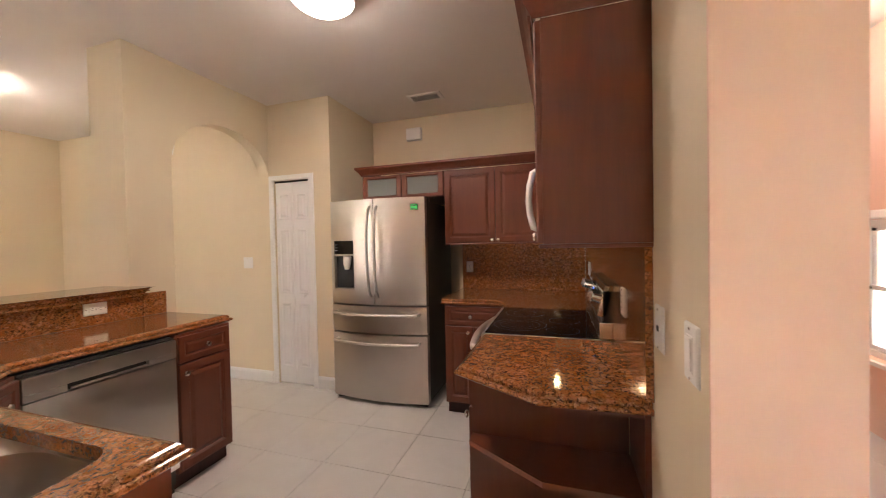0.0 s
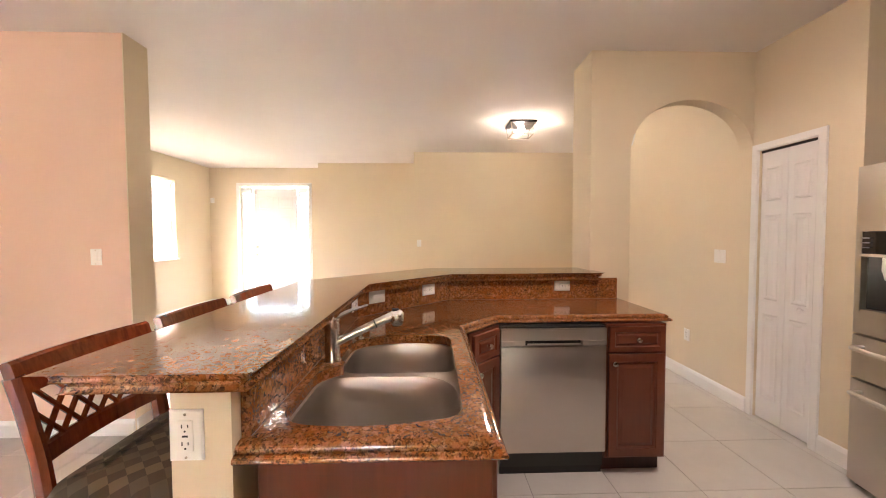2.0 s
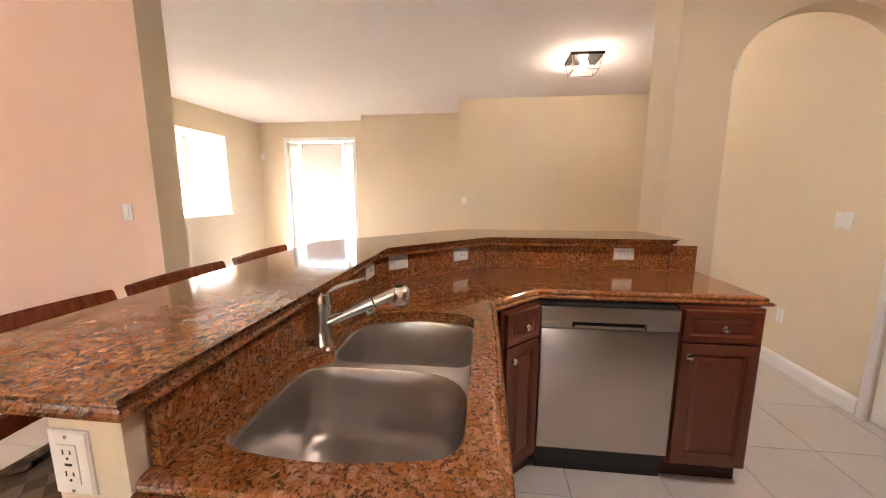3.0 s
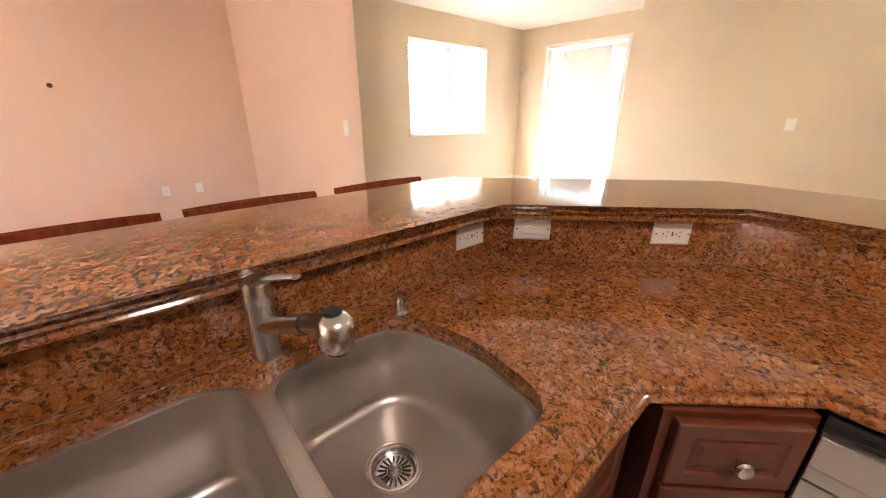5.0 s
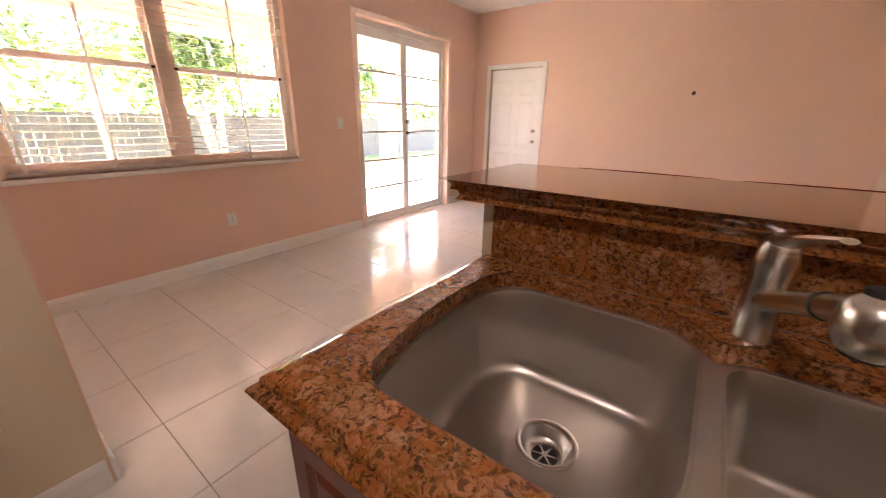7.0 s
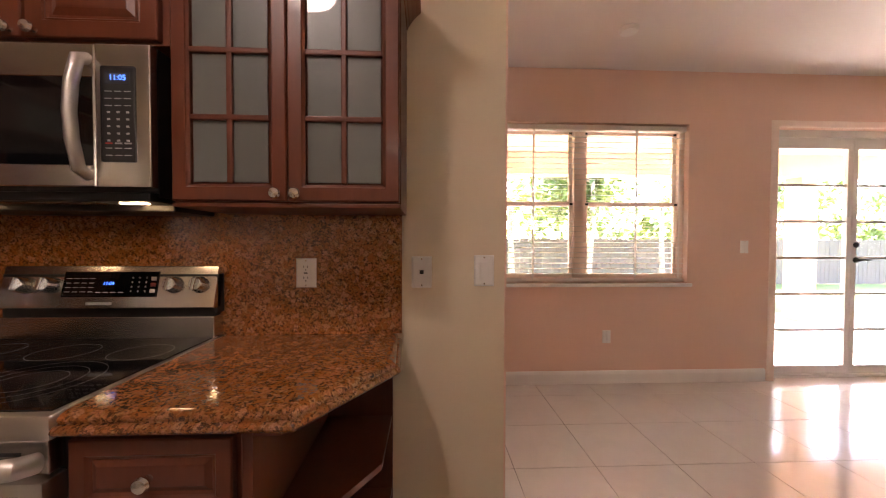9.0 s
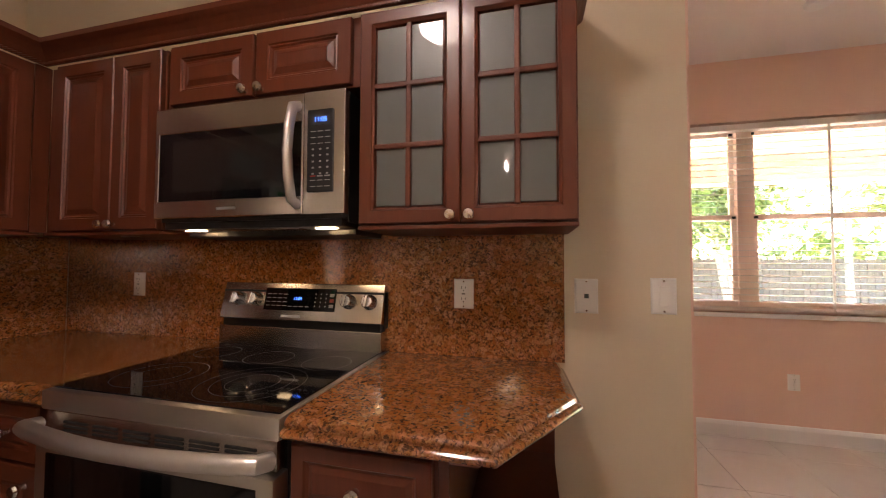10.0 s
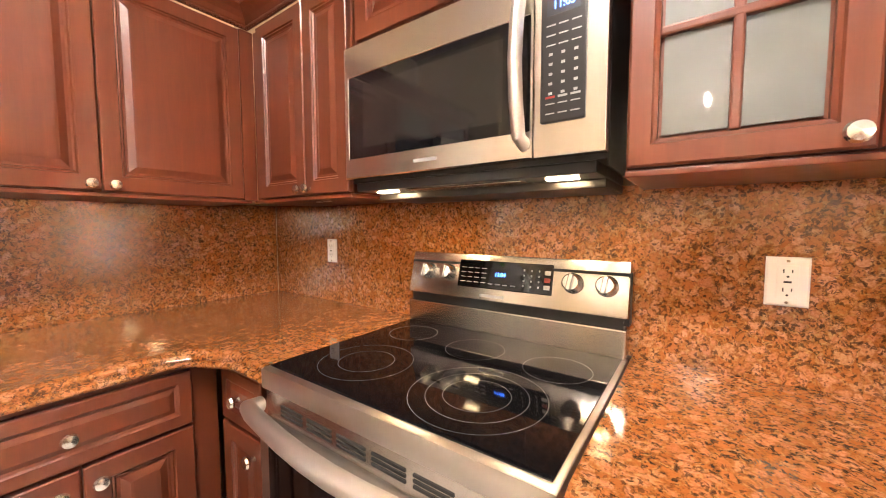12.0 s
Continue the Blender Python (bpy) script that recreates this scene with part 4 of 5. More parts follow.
for sx in (-1, 1):
    x = FW / 2 + sx * .032
    pts = [(x, -.045, .915), (x, -.085, .95), (x + sx * .002, -.105, 1.10), (x + sx * .003, -.112, 1.29), (x + sx * .002, -.105, 1.48), (x, -.085, 1.63), (x, -.045, 1.665)]
    part("door_handle", tube(pts, [(.010, .014)] + [(.011, .016)] * 5 + [(.010, .014)], 12), SATIN, fr, "bowed steel bar handle", True)
for z in (.775, .535):
    pts = [(.06 + .765 * i / 8, -.055 - .045 * math.sin(math.pi * (i + .6) / 9.2) ** .5 - .02 * math.sin(math.pi * i / 8), z - .004 * math.sin(math.pi * i / 8)) for i in range(9)]
    pts = [(pts[0][0], -.005, z)] + pts + [(pts[-1][0], -.005, z)]
    part("drawer_handle", tube(pts, .0115, 12), SATIN, fr, "bowed steel bar handle", True)
part("sticker", box((.775, -.034, 1.625), (.835, -.020, 1.668), m=pose(0, 0, 0)), GREEN, fr, "green and black rating sticker")
for z in (1.632, 1.652):
    part("sticker_print", box((.785, -.0352, z), (.825, -.0335, z + .008)), SLOT, fr)

# ---------- cooker ----------
RW = YR1 - YR0
rg = thing("cooking_range", "freestanding stainless steel electric range with black glass top", "cooker", (.112, YR1, 0), -90)
part("body", box((.002, .03, .02), (RW - .002, .57, .885)), SIDE, rg)
part("cooktop_frame", box((0, -.012, .868), (RW, .555, .9165), .006), STEEL, rg, "steel rim of the cooktop", True)
ck = part("cooktop_glass", box((.012, .006, .9170), (RW - .012, .515, .9205), .0015), GLASSB, rg, "black ceramic glass cooktop")


def ring(x, y, r):
    bm = bmesh.new()
    n = 44
    rings = [[bm.verts.new((x + rr * math.cos(2 * math.pi * i / n), y + rr * math.sin(2 * math.pi * i / n), .9208)) for i in range(n)] for rr in (r - .0005, r + .0005)]
    loft(bm, rings, (False, False))
    part("burner_ring", bm, RING, ck)


for x, y, rs in ((.180, .153, (.113, .067)), (.486, .153, (.134, .100, .066)), (.126, .394, (.073,)), (.353, .374, (.078,)), (.573, .365, (.076,))):
    for r in rs:
        ring(x, y, r)
part("vent_panel", box((.01, -.004, .800), (RW - .01, .03, .866), .003), STEELH, rg)
for k in range(6):
    for z in (.838, .828, .818):
        part("vent_slot", box((.07 + k * .097, -.0058, z), (.15 + k * .097, -.003, z + .0055)), SLOT, rg)
dr = part("oven_door", box((.004, -.022, .185), (RW - .004, .028, .796), .006), STEEL, rg, "steel oven door", True)
part("oven_window", box((.045, -.0245, .25), (RW - .045, -.02, .772), .002), GLASSB, dr, "black glass oven window")
part("bottom_drawer", box((.004, -.018, .03), (RW - .004, .028, .178), .005), STEEL, rg)
pts = [(.012, -.022, .835), (.02, -.052, .842)] + [(.06 + (RW - .12) * i / 8, -.062 - .026 * math.sin(math.pi * i / 8), .842) for i in range(9)] + [(RW - .02, -.052, .842), (RW - .012, -.022, .835)]
part("oven_handle", tube(pts, .0185, 14), SATIN, rg, "bowed satin steel oven handle", True)
# back guard
part("guard_base", box((.004, .515, .917), (RW - .004, .57, .992), .004), STEELH, rg)
part("guard_gap", box((.012, .528, .992), (RW - .012, .57, 1.03)), BLACK, rg)
tilt = pose(0, .505, 1.022, -14)
gd = part("control_panel", box((.012, 0, 0), (RW, .04, .140), .006, m=tilt), STEELH, rg, "slanted steel control panel", True)
part("panel_side", box((.014, .53, 1.0), (RW, .575, 1.13)), BLACK, rg)
part("display_glass", box((.208, -.003, .036), (.508, .002, .120), .002, m=tilt), GLASSB, gd, "black display glass")
words("11:04", .016, LEDB, gd, tilt @ pose(.352, -.0038, .080, 90), "clock_digits")
for r in range(4):
    for c in range(3):
        part("key_print", box((.424 + c * .022, -.0036, .052 + r * .015), (.428 + c * .022, -.0028, .057 + r * .015), m=tilt), PRINT, gd)
for r in range(4):
    for c in range(4):
        part("key_print", box((.218 + c * .024, -.0036, .052 + r * .0145), (.234 + c * .024, -.0028, .0538 + r * .0145), m=tilt), PRINT, gd)
for c in range(4):
    part("key_print", box((.315 + c * .024, -.0036, .050), (.330 + c * .024, -.0028, .0525), m=tilt), PRINT, gd)
for r, key in enumerate((PRINT, mat_new("dim_red_print", (.20, .03, .02), .5), PRINT)):
    part("key_frame", box((.485, -.0036, .050 + r * .020), (.502, -.0028, .062 + r * .020), m=tilt), key, gd)
part("maker_mark", box((.29, -.0012, .010), (.37, .0004, .019), m=tilt), PRINT, gd)
for x in (.090, .173, .5625, .6445):
    kb = part("knob", lathe([(.027, 0), (.027, .006), (.024, .010), (.0225, .030), (.019, .034), (.001, .034)], 24, m=tilt @ pose(x, 0, .075, 90)), CHROME, rg, "round steel knob", True)
    part("grip", box((-.006, -.046, -.021), (.006, -.032, .021), .003, m=tilt @ pose(x, 0, .075, 0, 8)), CHROME, kb)

# ---------- microwave ----------
MW, MH = .697, .388
mw = thing("microwave", "stainless steel over-the-range microwave with bowed handle", "microwave", (.385, 2.670, 1.357), -90)
part("body", box((.003, .012, .012), (MW - .003, .30, MH), .003), SIDE, mw)
part("side_trim", box((MW - .003, .014, .0), (MW, .30, MH)), BLACK, mw)
bm = bmesh.new()
rim_o, rim_i = ((0, .022), (.560, .022), (.560, MH - .003), (0, MH - .003)), ((.018, .078), (.553, .078), (.553, .300), (.018, .300))
rings = [[bm.verts.new((x, y, z)) for x, z in r] for r, y in ((rim_i, .012), (rim_o, .012), (rim_o, -.011), (inset_poly(rim_o, .003), -.014), (inset_poly(rim_i, -.002), -.014), (rim_i, -.012), (rim_i, .012))]
loft(bm, rings, (False, False))
md = part("door", bm, STEELH, mw, "steel microwave door")
part("window", box((.018, -.0125, .078), (.553, .010, .300)), GLASSB, md, "black glass microwave window")
part("inner_window", box((.075, -.0128, .105), (.495, -.0120, .272)), mat_new("smoked_glass_mesh", (.016, .015, .014), .10, 0, .4), md)
part("maker_mark", box((.255, -.0150, .045), (.325, -.0138, .053)), PRINT, md)
cp = part("control_side", box((.562, -.014, .022), (MW, .012, MH - .003), .003), STEELH, mw)
part("control_glass", box((.577, -.0165, .085), (.661, -.013, .328), .004), BLACK, cp, "black control panel")
part("display", box((.588, -.0175, .282), (.650, -.0160, .314)), mat_new("grey_display", (.06, .065, .075), .2), cp)
words("11:05", .019, LEDB, cp, pose(.620, -.0182, .298, 90), "clock_digits")
for r in range(10):
    for c in range(3):
        wide = .0035 if 2 <= r <= 6 else .0085
        x, z = .596 + c * .0235, .101 + r * .0180
        part("key_print", box((x - wide, -.0172, z), (x + wide, -.0163, z + (.0048 if 2 <= r <= 6 else .0022))), PRINT, cp)
for c, key in enumerate((mat_new("red_key_print", (.35, .03, .02), .5), PRINT, PRINT)):
    part("key_frame", box((.587 + c * .0235, -.0169, .1305), (.605 + c * .0235, -.0162, .1345)), key, cp)
pts = [(.543, -.012, .052), (.543, -.040, .062), (.543, -.056, .13), (.543, -.062, .20), (.543, -.056, .27), (.543, -.040, .335), (.543, -.012, .346)]
part("handle", tube(pts, [(.013, .016)] * 7, 12), SATIN, mw, "bowed steel handle", True)
part("underside", box((.02, .01, -.012), (MW - .02, .30, .012), .004), BLACK, mw)
part("underside_rear", box((.02, .10, -.032), (MW - .02, .30, -.0125), .004), BLACK, mw)
part("grease_filter", box((.19, .03, -.016), (.52, .095, -.011), .002), STEELH, mw)
for x in (.10, .60):
    part("lamp", box((x - .032, .045, -.0150), (x + .032, .070, -.0125), .001), HOODL, mw, "lit warm cooktop lamp")

# plates on the cooker backsplash
plate((.680, 1.683, 1.131), -90, "outlet", .068, .101)
plate((.680, 3.138, 1.138), -90, "outlet", .062, .101)
plate((-.335, 3.580, 1.12), 0, "outlet", .062, .101)

# ---------- lamps ----------
lm = thing("ceiling_dome_light", "round white flush ceiling light, lit", "ceiling light", (-.735, 1.962, H))
part("base_ring", lathe([(.166, 0), (.173, -.012), (.175, -.044), (.167, -.050), (.158, -.046), (.001, -.040)], 40), TRIM, lm, smooth=True)
part("shade", lathe([(.158, -.045), (.154, -.058), (.132, -.074), (.088, -.085), (.045, -.090), (.001, -.091)], 40), DOME, lm, "glowing white glass dome", True)
DARKM = mat_new("dark_bronze_metal", (.05, .045, .04), .35, 1)
CLEARG = mat_new("clear_lamp_glass", (1, 1, 1), .02)
CLEARG.node_tree.nodes["Principled BSDF"].inputs["Transmission Weight"].default_value = 1
CLEARG.node_tree.nodes["Principled BSDF"].inputs["IOR"].default_value = 1.15
fl = thing("flush_ceiling_lamp", "square glass-sided flush ceiling lamp with lit bulbs", "ceiling light", (-3.98, 1.80, H))
part("canopy", box((-.16, -.16, -.025), (.16, .16, 0), .004), DARKM, fl)
for sx in (-1, 1):
    for sy in (-1, 1):
        part("cage_bar", tube([(sx * .15, sy * .15, -.02), (sx * .125, sy * .125, -.15)], .006, 6), NICKEL, fl)
    part("cage_bar", tube([(sx * .125, -.125, -.15), (sx * .125, .125, -.15)], .006, 6), NICKEL, fl)
    part("cage_bar", tube([(-.125, sx * .125, -.15), (.125, sx * .125, -.15)], .006, 6), NICKEL, fl)
    gp = part("glass_side", box((-.12, sx * .13, -.148), (.12, sx * .133, -.028)), CLEARG, fl)
    gp.visible_shadow = False
    gp = part("glass_side", box((sx * .13, -.12, -.148), (sx * .133, .12, -.028)), CLEARG, fl)
    gp.visible_shadow = False
    part("bulb", lathe([(.012, 0), (.014, -.02), (.03, -.05), (.032, -.07), (.02, -.09), (.001, -.096)], 16, m=Matrix.Translation((sx * .06, 0, -.026))), BULB, fl, "lit warm bulb", True)
nl = thing("ceiling_dome_light", "round white flush ceiling light in the breakfast corner, lit", "ceiling light", (2.05, 3.0, H))
part("base_ring", lathe([(.130, 0), (.135, -.012), (.130, -.022)], 32), TRIM, nl, smooth=True)
part("shade", lathe([(.126, -.010), (.126, -.03), (.10, -.075), (.05, -.095), (.001, -.098)], 32), DOME, nl, "glowing white glass dome", True)

# sky light entering by the living room window and the sidelights
for nm, at, to, sx, sy, e in (("window_daylight", (-5.09, -3.80, 1.67), (-5.09, 0, 1.5), 1.55, 1.25, LIVE_W), ("sidelight_daylight", (-6.99, -3.0, 1.25), (0, -3.0, 1.25), .12, 2.0, LIVE_W * .016), ("sidelight_daylight", (-6.99, -1.87, 1.25), (0, -1.87, 1.25), .12, 2.0, LIVE_W * .016)):
    lt = new(nm, bpy.data.lights.new(nm, "AREA"))
    lt.data.shape, lt.data.size, lt.data.size_y, lt.data.energy, lt.data.color = "RECTANGLE", sx, sy, e, (1, .96, .90)
    lt.matrix_world = look(at, to)

# ceiling vent, chime box, detectors
vt = thing("ceiling_vent", "white metal ceiling air vent with slats", "vent", (-.705, 3.475, H))
part("backing", box((-.13, -.055, -.004), (.13, .055, 0)), SLOT, vt)
bm = bmesh.new()
for a, b in (((-.16, -.085, -.014), (.16, -.055, 0)), ((-.16, .055, -.014), (.16, .085, 0)), ((-.16, -.055, -.014), (-.13, .055, 0)), ((.13, -.055, -.014), (.16, .055, 0))):
    box(a, b, .003, bm)
part("frame", bm, TRIM, vt)
for i in range(6):
    part("slat", box((-.13, -.009, -.0012), (.13, .009, .0012), m=pose(0, -.045 + i * .018, -.012, 35)), TRIM, vt)
cb = thing("chime_box", "small white chime box high on the wall", "box", (-1.025, 3.98, 2.545))
part("cover", box((-.085, -.05, -.065), (.085, 0, .065), .008), PLASTIC, cb)
part("edge_trim", box((-.088, -.012, -.068), (.088, 0, .068), .003), PLASTIC, cb)
sd = thing("smoke_detector", "round white smoke detector on the ceiling", "detector", (1.89, -.14, H))
part("housing", lathe([(.065, 0), (.065, -.012), (.055, -.028), (.02, -.034), (.001, -.034)], 24), PLASTIC, sd, smooth=True)
ab = thing("door_sensor", "small white sensor box on the arch jamb", "sensor", (-2.295, 2.234, 2.095))
part("housing", box((-.022, -.010, -.045), (.022, .012, .045), .004, m=pose(0, 0, 0, -12)), PLASTIC, ab)
part("lens", box((-.010, .0121, -.030), (.010, .0135, .005), .001, m=pose(0, 0, 0, -12)), PRINT, ab)
md2 = thing("motion_detector", "small white motion detector in the corner", "detector", (-6.88, -3.63, 2.08))
part("housing", box((0, -.03, -.05), (.05, .03, .05), .01), PLASTIC, md2)

# ---------- bar stools ----------
def fabric():
    m = mat_new("diamond_woven_fabric", (.1, .07, .05), .8)
    v = coords(m)
    mp = m.node_tree.nodes.new("ShaderNodeMapping")
    mp.inputs["Rotation"].default_value = (0, 0, radians(45))
    mp.inputs["Scale"].default_value = (1.0, 1.0, 0.0)
    m.node_tree.links.new(v, mp.inputs["Vector"])
    ch = node(m, "ShaderNodeTexChecker", Scale=30.0)
    m.node_tree.links.new(mp.outputs[0], ch.inputs["Vector"])
    mp2 = m.node_tree.nodes.new("ShaderNodeMapping")
    mp2.inputs["Scale"].default_value = (1, .5, 0)
    m.node_tree.links.new(mp.outputs[0], mp2.inputs["Vector"])
    ch2 = node(m, "ShaderNodeTexChecker", Scale=30.0)
    m.node_tree.links.new(mp2.outputs[0], ch2.inputs["Vector"])
    c = mix(m, ch.outputs["Fac"], (.12, .080, .056), (.235, .165, .11))
    c = mix(m, spread(m, ch2.outputs["Fac"], 0, .45), c, (.085, .063, .050))
    weave = noise_tex(m, v, 900, 2)
    put(m, "Base Color", mix(m, spread(m, weave, 0, .4), c, (.06, .045, .033)))
    bump(m, weave, .4, .0008)
    return m


FAB = fabric()
st = thing("bar_stool", "dark mahogany bar stool with lattice back and patterned seat", "stool", (-.615, -.02, 0), 0, "stools at the bar")
# local: back at -y, seat towards the bar
seat = rounded([(-.215, -.180), (.215, -.180), (.240, .135), (-.240, .135)], [.07, .07, .16, .16], 7)
bm = bmesh.new()
loft(bm, [[bm.verts.new((p[0], p[1], z)) for p in inset_poly(seat, d)] for z, d in ((.715, .004), (.732, -.004), (.758, -.004), (.782, .012), (.795, .045), (.800, .10))])
part("seat", bm, FAB, st, "woven brown diamond-pattern seat cushion", True)
part("seat_frame", prism(inset_poly(seat, .012), .66, .715), STOOLW, st)
for sx in (-1, 1):
    part("front_leg", tube([(sx * .175, .085, .68), (sx * .18, .10, .3), (sx * .185, .115, 0)], [.022, .019, .016], 8), STOOLW, st)
    part("back_leg", tube([(sx * .185, -.165, .70), (sx * .19, -.18, .3), (sx * .195, -.225, 0)], [.022, .020, .017], 8), STOOLW, st)
    part("back_post", tube([(sx * .185, -.165, .62), (sx * .183, -.172, .72), (sx * .182, -.190, .85), (sx * .187, -.215, .98), (sx * .193, -.228, 1.05)], [(.018, .026), (.018, .026), (.017, .024), (.017, .024), (.018, .024)], 8), STOOLW, st)
    part("side_stretcher", tube([(sx * .18, .10, .27), (sx * .19, -.185, .27)], .011, 8), STOOLW, st)
part("foot_rail", tube([(-.18, .105, .2), (.18, .105, .2)], .013, 8), STOOLW, st)


def curved_bar(x, z0, z1, y0, y1, sag, t, n=14):
    """a rail bowed backwards between -x and x"""
    bm = bmesh.new()
    loops = []
    for i in range(n + 1):
        u = -1 + 2 * i / n
        b = -sag * (1 - u * u)
        h = .0
        loops.append([bm.verts.new(p) for p in ((u * x, y0 + b - t, z0), (u * x, y0 + b + t, z0), (u * x, y1 + b + t, z1 - .006), (u * x, y1 + b + t * .3, z1 + h), (u * x, y1 + b - t * .6, z1 + h - .002), (u * x, y1 + b - t, z1 - .01))])
    loft(bm, loops)
    return bm


part("top_rail", curved_bar(.200, 1.006, 1.087, -.216, -.238, .022, .013), STOOLW, st, smooth=True)
part("lower_rail", curved_bar(.182, .832, .880, -.190, -.196, .020, .010), STOOLW, st)
for k in range(7):
    for s in (-1, 1):
        x = -.165 + k * .055
        x2 = x + s * .11
        if abs(x2) > .178:
            f = (math.copysign(.178, x2) - x) / (x2 - x)
        else:
            f = 1
        def py(xx, zz):
            return -.186 - .022 * (1 - (xx / .19) ** 2) - (zz - .845) * .17
        p0, p1 = (x, .878), (x + (x2 - x) * f, .878 + .136 * f)
        part("lattice_bar", tube([(p0[0], py(*p0), p0[1]), ((p0[0] + p1[0]) / 2, py((p0[0] + p1[0]) / 2, (p0[1] + p1[1]) / 2), (p0[1] + p1[1]) / 2), (p1[0], py(*p1), p1[1])], [(.0075, .006)] * 3, 6), STOOLW, st)
for x in (-1.067, -1.545):
    copy_thing(st, pose(x, -.02, 0))

# ---------- outdoors ----------
def ground_mat():
    m = mat_new("mown_grass", (.10, .16, .035), .9)
    v = coords(m)
    put(m, "Base Color", mix(m, noise_tex(m, v, 3, 6, .7), (.07, .12, .025), (.19, .22, .06)))
    bump(m, noise_tex(m, v, 60, 4), .8, .02)
    return m


GRASS = ground_mat()
CONC = painted("pale_concrete", (.60, .57, .53), .8, .4)
STUCCO = painted("peach_stucco", (.60, .36, .26), .8, .6)
FENCE = wood_mat("weathered_grey_fence_wood", (.085, .068, .056), (.17, .138, .115), .8, 0)
BARK = wood_mat("pale_bark", (.30, .26, .22), (.50, .46, .41), .85, 0)
LEAF = leaf_mat("broad_green_leaf", (.05, .11, .02), (.20, .24, .05))
PALM = leaf_mat("yellow_green_palm_leaf", (.10, .16, .03), (.34, .30, .07))
solo("ground", box((-400, -400, -.40), (400, 400, -.11)), GRASS, "mown lawn reaching out to the horizon", "ground", "structure")
solo("patio", box((2.68, -7, -.11), (5.6, 6, -.03), .01), CONC, "pale concrete patio slab outside the doors", "pavement", "structure")
pr = thing("porch_roof", "peach stucco porch roof with beam and posts", "porch", (0, 0, 0))
part("soffit", box((2.685, -7, 2.62), (5.3, 6, 2.72)), STUCCO, pr)
part("beam", box((4.85, -7, 2.28), (5.15, 6, 2.618)), STUCCO, pr)
for y in (-4.8, 4.6):
    part("post", box((4.86, y - .14, -.03), (5.14, y + .14, 2.278), .01), STUCCO, pr)
fe = thing("garden_fence", "weathered grey wooden board fence", "fence", (10.5, 0, -.11))
rnd = random.Random(4)
bmesh_board = [finish(box((-.011, 0, 0), (.011, .138, 1.42 + k * .008), .002), "board", FENCE) for k in range(3)]
for i in range(190):
    o = new("board", bmesh_board[rnd.randrange(3)])
    o.parent = fe
    o.location = (rnd.uniform(-.004, .004), -18 + i * .145, rnd.uniform(0, .02))
for z in (.3, 1.1):
    part("rail", box((.012, -18, z), (.05, 9.6, z + .09)), FENCE, fe)


def leaves(bm, centre, spread_, n, size, rnd):
    for _ in range(n):
        d = Vector((rnd.gauss(0, 1), rnd.gauss(0, 1), rnd.gauss(0, .8)))
        p = Vector(centre) + d * spread_ * .55
        q = Euler((rnd.uniform(-1.2, 1.2), rnd.uniform(-1.2, 1.2), rnd.uniform(0, 6.3))).to_matrix()
        s = size * rnd.uniform(.6, 1.3)
        bm.faces.new([bm.verts.new(p + q @ Vector(c) * s) for c in ((-.5, 0, 0), (0, -.22, .05), (.6, 0, -.04), (0, .22, .05))])


def tree(at, h, seed, label):
    rnd = random.Random(seed)
    t = thing("tree", label, "tree", (at[0], at[1], -.12))
    bm = bmesh.new()
    crown_bm = bmesh.new()
    for k in range(4):
        a = rnd.uniform(0, 6.3)
        lean = rnd.uniform(.15, .5)
        pts = [(.06 * math.cos(a), .06 * math.sin(a), 0)]
        for s in (.3, .6, .85, 1):
            pts.append((lean * s * h * .35 * math.cos(a) + rnd.uniform(-.05, .05), lean * s * h * .35 * math.sin(a) + rnd.uniform(-.05, .05), h * .75 * s))
        tube(pts, [.085, .07, .055, .04, .02], 8, bm)
        for p in pts[2:]:
            for _ in range(3):
                e = Vector(p) + Vector((rnd.uniform(-.8, .8), rnd.uniform(-.8, .8), rnd.uniform(.2, .8)))
                tube([p, (Vector(p) + e) / 2 + Vector((0, 0, .08)), e], [.025, .016, .006], 5, bm)
                leaves(crown_bm, e, .6, 100, .20, rnd)
    part("trunk", bm, BARK, t)
    part("crown", crown_bm, LEAF, t)


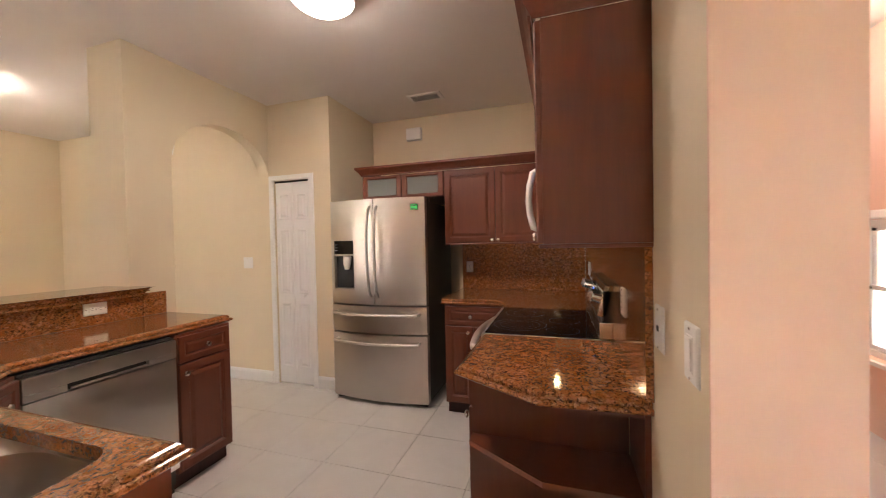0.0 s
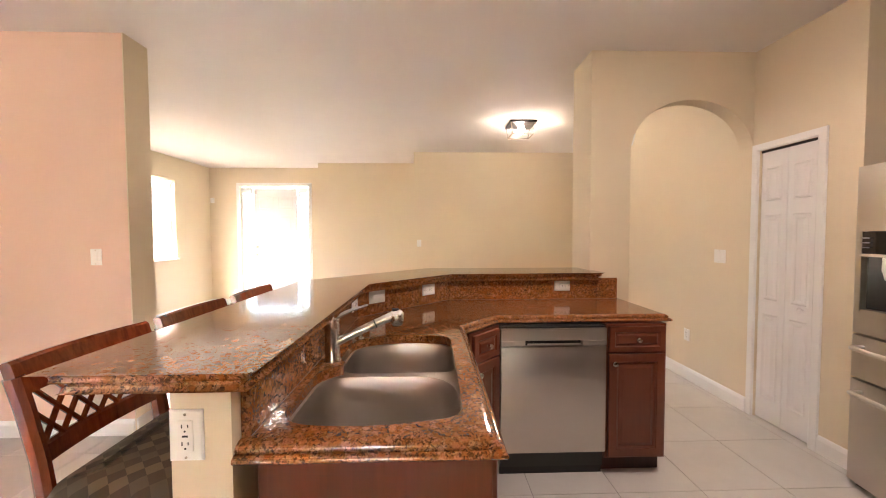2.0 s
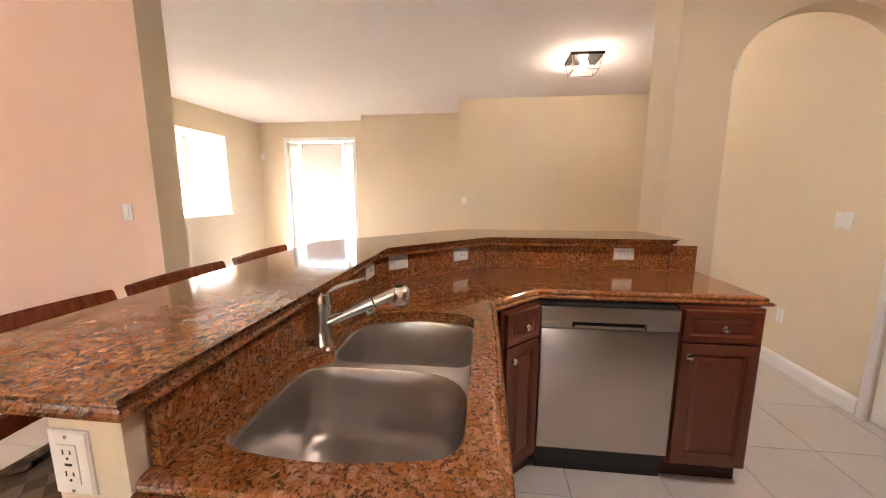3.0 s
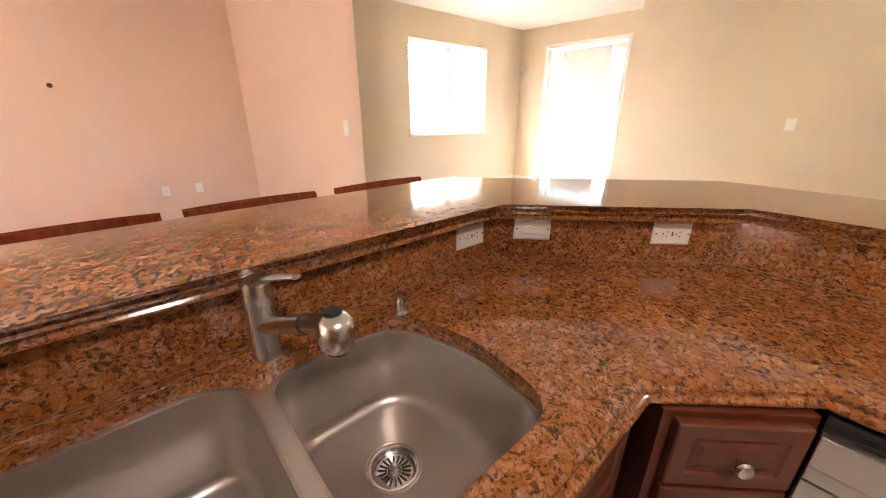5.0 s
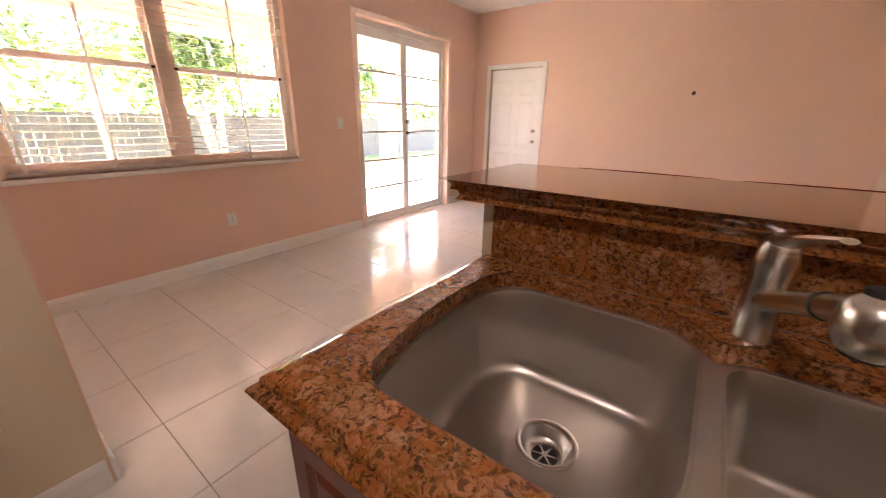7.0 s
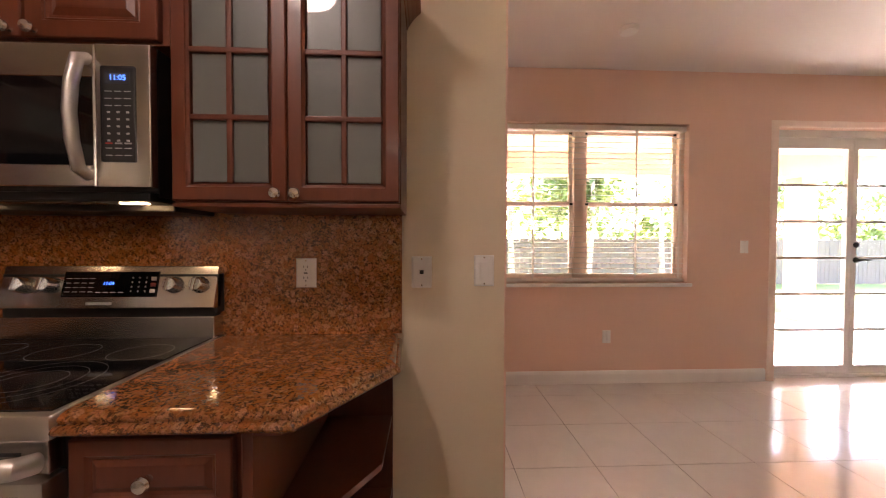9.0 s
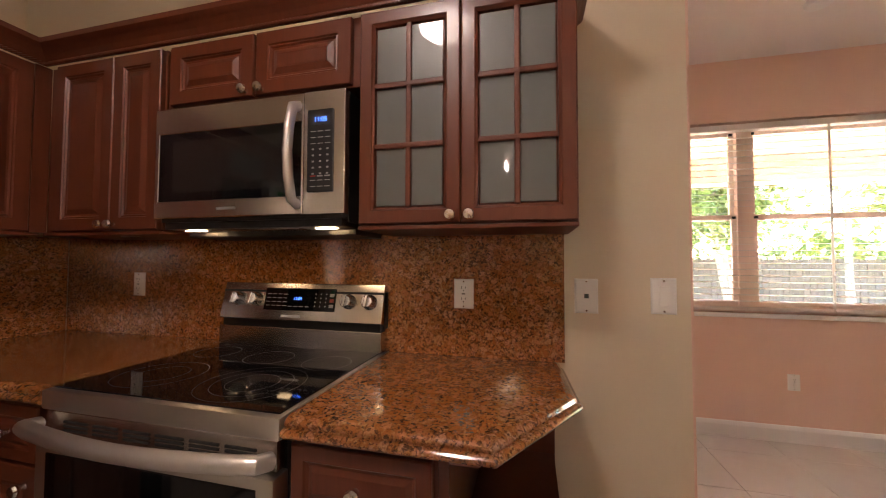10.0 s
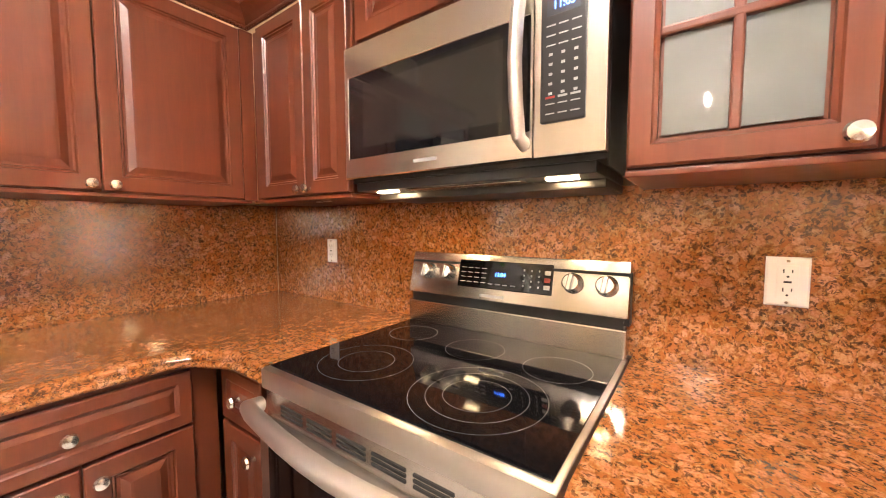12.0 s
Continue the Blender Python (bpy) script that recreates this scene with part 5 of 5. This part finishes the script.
def palm(at, h, seed):
    rnd = random.Random(seed)
    t = thing("palm_tree", "slender palm with feathery yellow-green fronds", "tree", (at[0], at[1], -.12))
    lean = rnd.uniform(-.3, .3)
    part("trunk", tube([(0, 0, 0), (lean * .3, .05, h * .4), (lean, .1, h)], [.09, .07, .055], 10), BARK, t)
    bm = bmesh.new()
    for k in range(15):
        a = 2 * math.pi * k / 15 + rnd.uniform(-.2, .2)
        up = rnd.uniform(.1, 1.0)
        L = rnd.uniform(1.2, 1.7)
        for i in range(18):
            s = (i + 1) / 18
            r = L * s
            z = h + up * r * .7 - .65 * r * r
            p = Vector((lean + r * math.cos(a), .1 + r * math.sin(a), z))
            side = Vector((-math.sin(a), math.cos(a), 0))
            for sg in (-1, 1):
                l = .42 * math.sin(math.pi * min(1, .15 + s * .85)) + .08
                e = p + side * sg * l + Vector((math.cos(a) * .15, math.sin(a) * .15, -.18 * l))
                bm.faces.new([bm.verts.new(v) for v in (p, (p + e) / 2 + Vector((.02, .02, .015)), e, (p + e) / 2 - Vector((.02, .02, -.015)))])
    part("crown", bm, PALM, t)


tree((7.6, .9, 0), 4.6, 11, "pale multi-stemmed tree with loose green crown")
tree((8.6, -2.9, 0), 4.4, 12, "pale multi-stemmed tree with loose green crown")
tree((8.9, -7.4, 0), 4.6, 13, "pale multi-stemmed tree with loose green crown")
tree((12.5, 4.2, 0), 5.0, 14, "broad green tree behind the fence")
for p_at, ph, ps in (((8.4, -.9, 0), 2.4, 3), ((9.2, 2.2, 0), 2.9, 5), ((9.6, -5.6, 0), 2.6, 7), ((12.0, .4, 0), 3.2, 8)):
    palm(p_at, ph, ps)
rnd = random.Random(9)
hb = bmesh.new()
for k in range(70):
    leaves(hb, (12.2 + rnd.uniform(-.5, 1.4), -19 + k * .42, rnd.uniform(.6, 3.6)), .85, 120, .32, rnd)
solo("hedge", hb, LEAF, "tall loose green hedge behind the fence", "hedge", "stuff")

# ---------- floor tiles ----------
TP, TX, TY = .457, -.955, 2.613
tile_mesh = finish(box((.0018, .0018, -.009), (TP - .0018, TP - .0018, 0), .0012), "tile", TILE)
far = bmesh.new()
floor_ob = bpy.data.objects["floor"]
for i in range(-14, 9):
    for j in range(-16, 7):
        x, y = TX + i * TP, TY + j * TP
        if x + TP < -7.0 or x > 2.55 or y + TP < -4.3 or y > 4.9:
            continue
        if -2.9 < x < 2.4 and -2.6 < y < 3.7:
            t = new("tile", tile_mesh)
            t.parent = floor_ob
            t.location = (x, y, 0)
        else:
            box((x + .0018, y + .0018, -.009), (x + TP - .0018, y + TP - .0018, 0), bm=far)
ft = part("tile_field", far, TILE, floor_ob)
tagged(ft, kind="stuff")
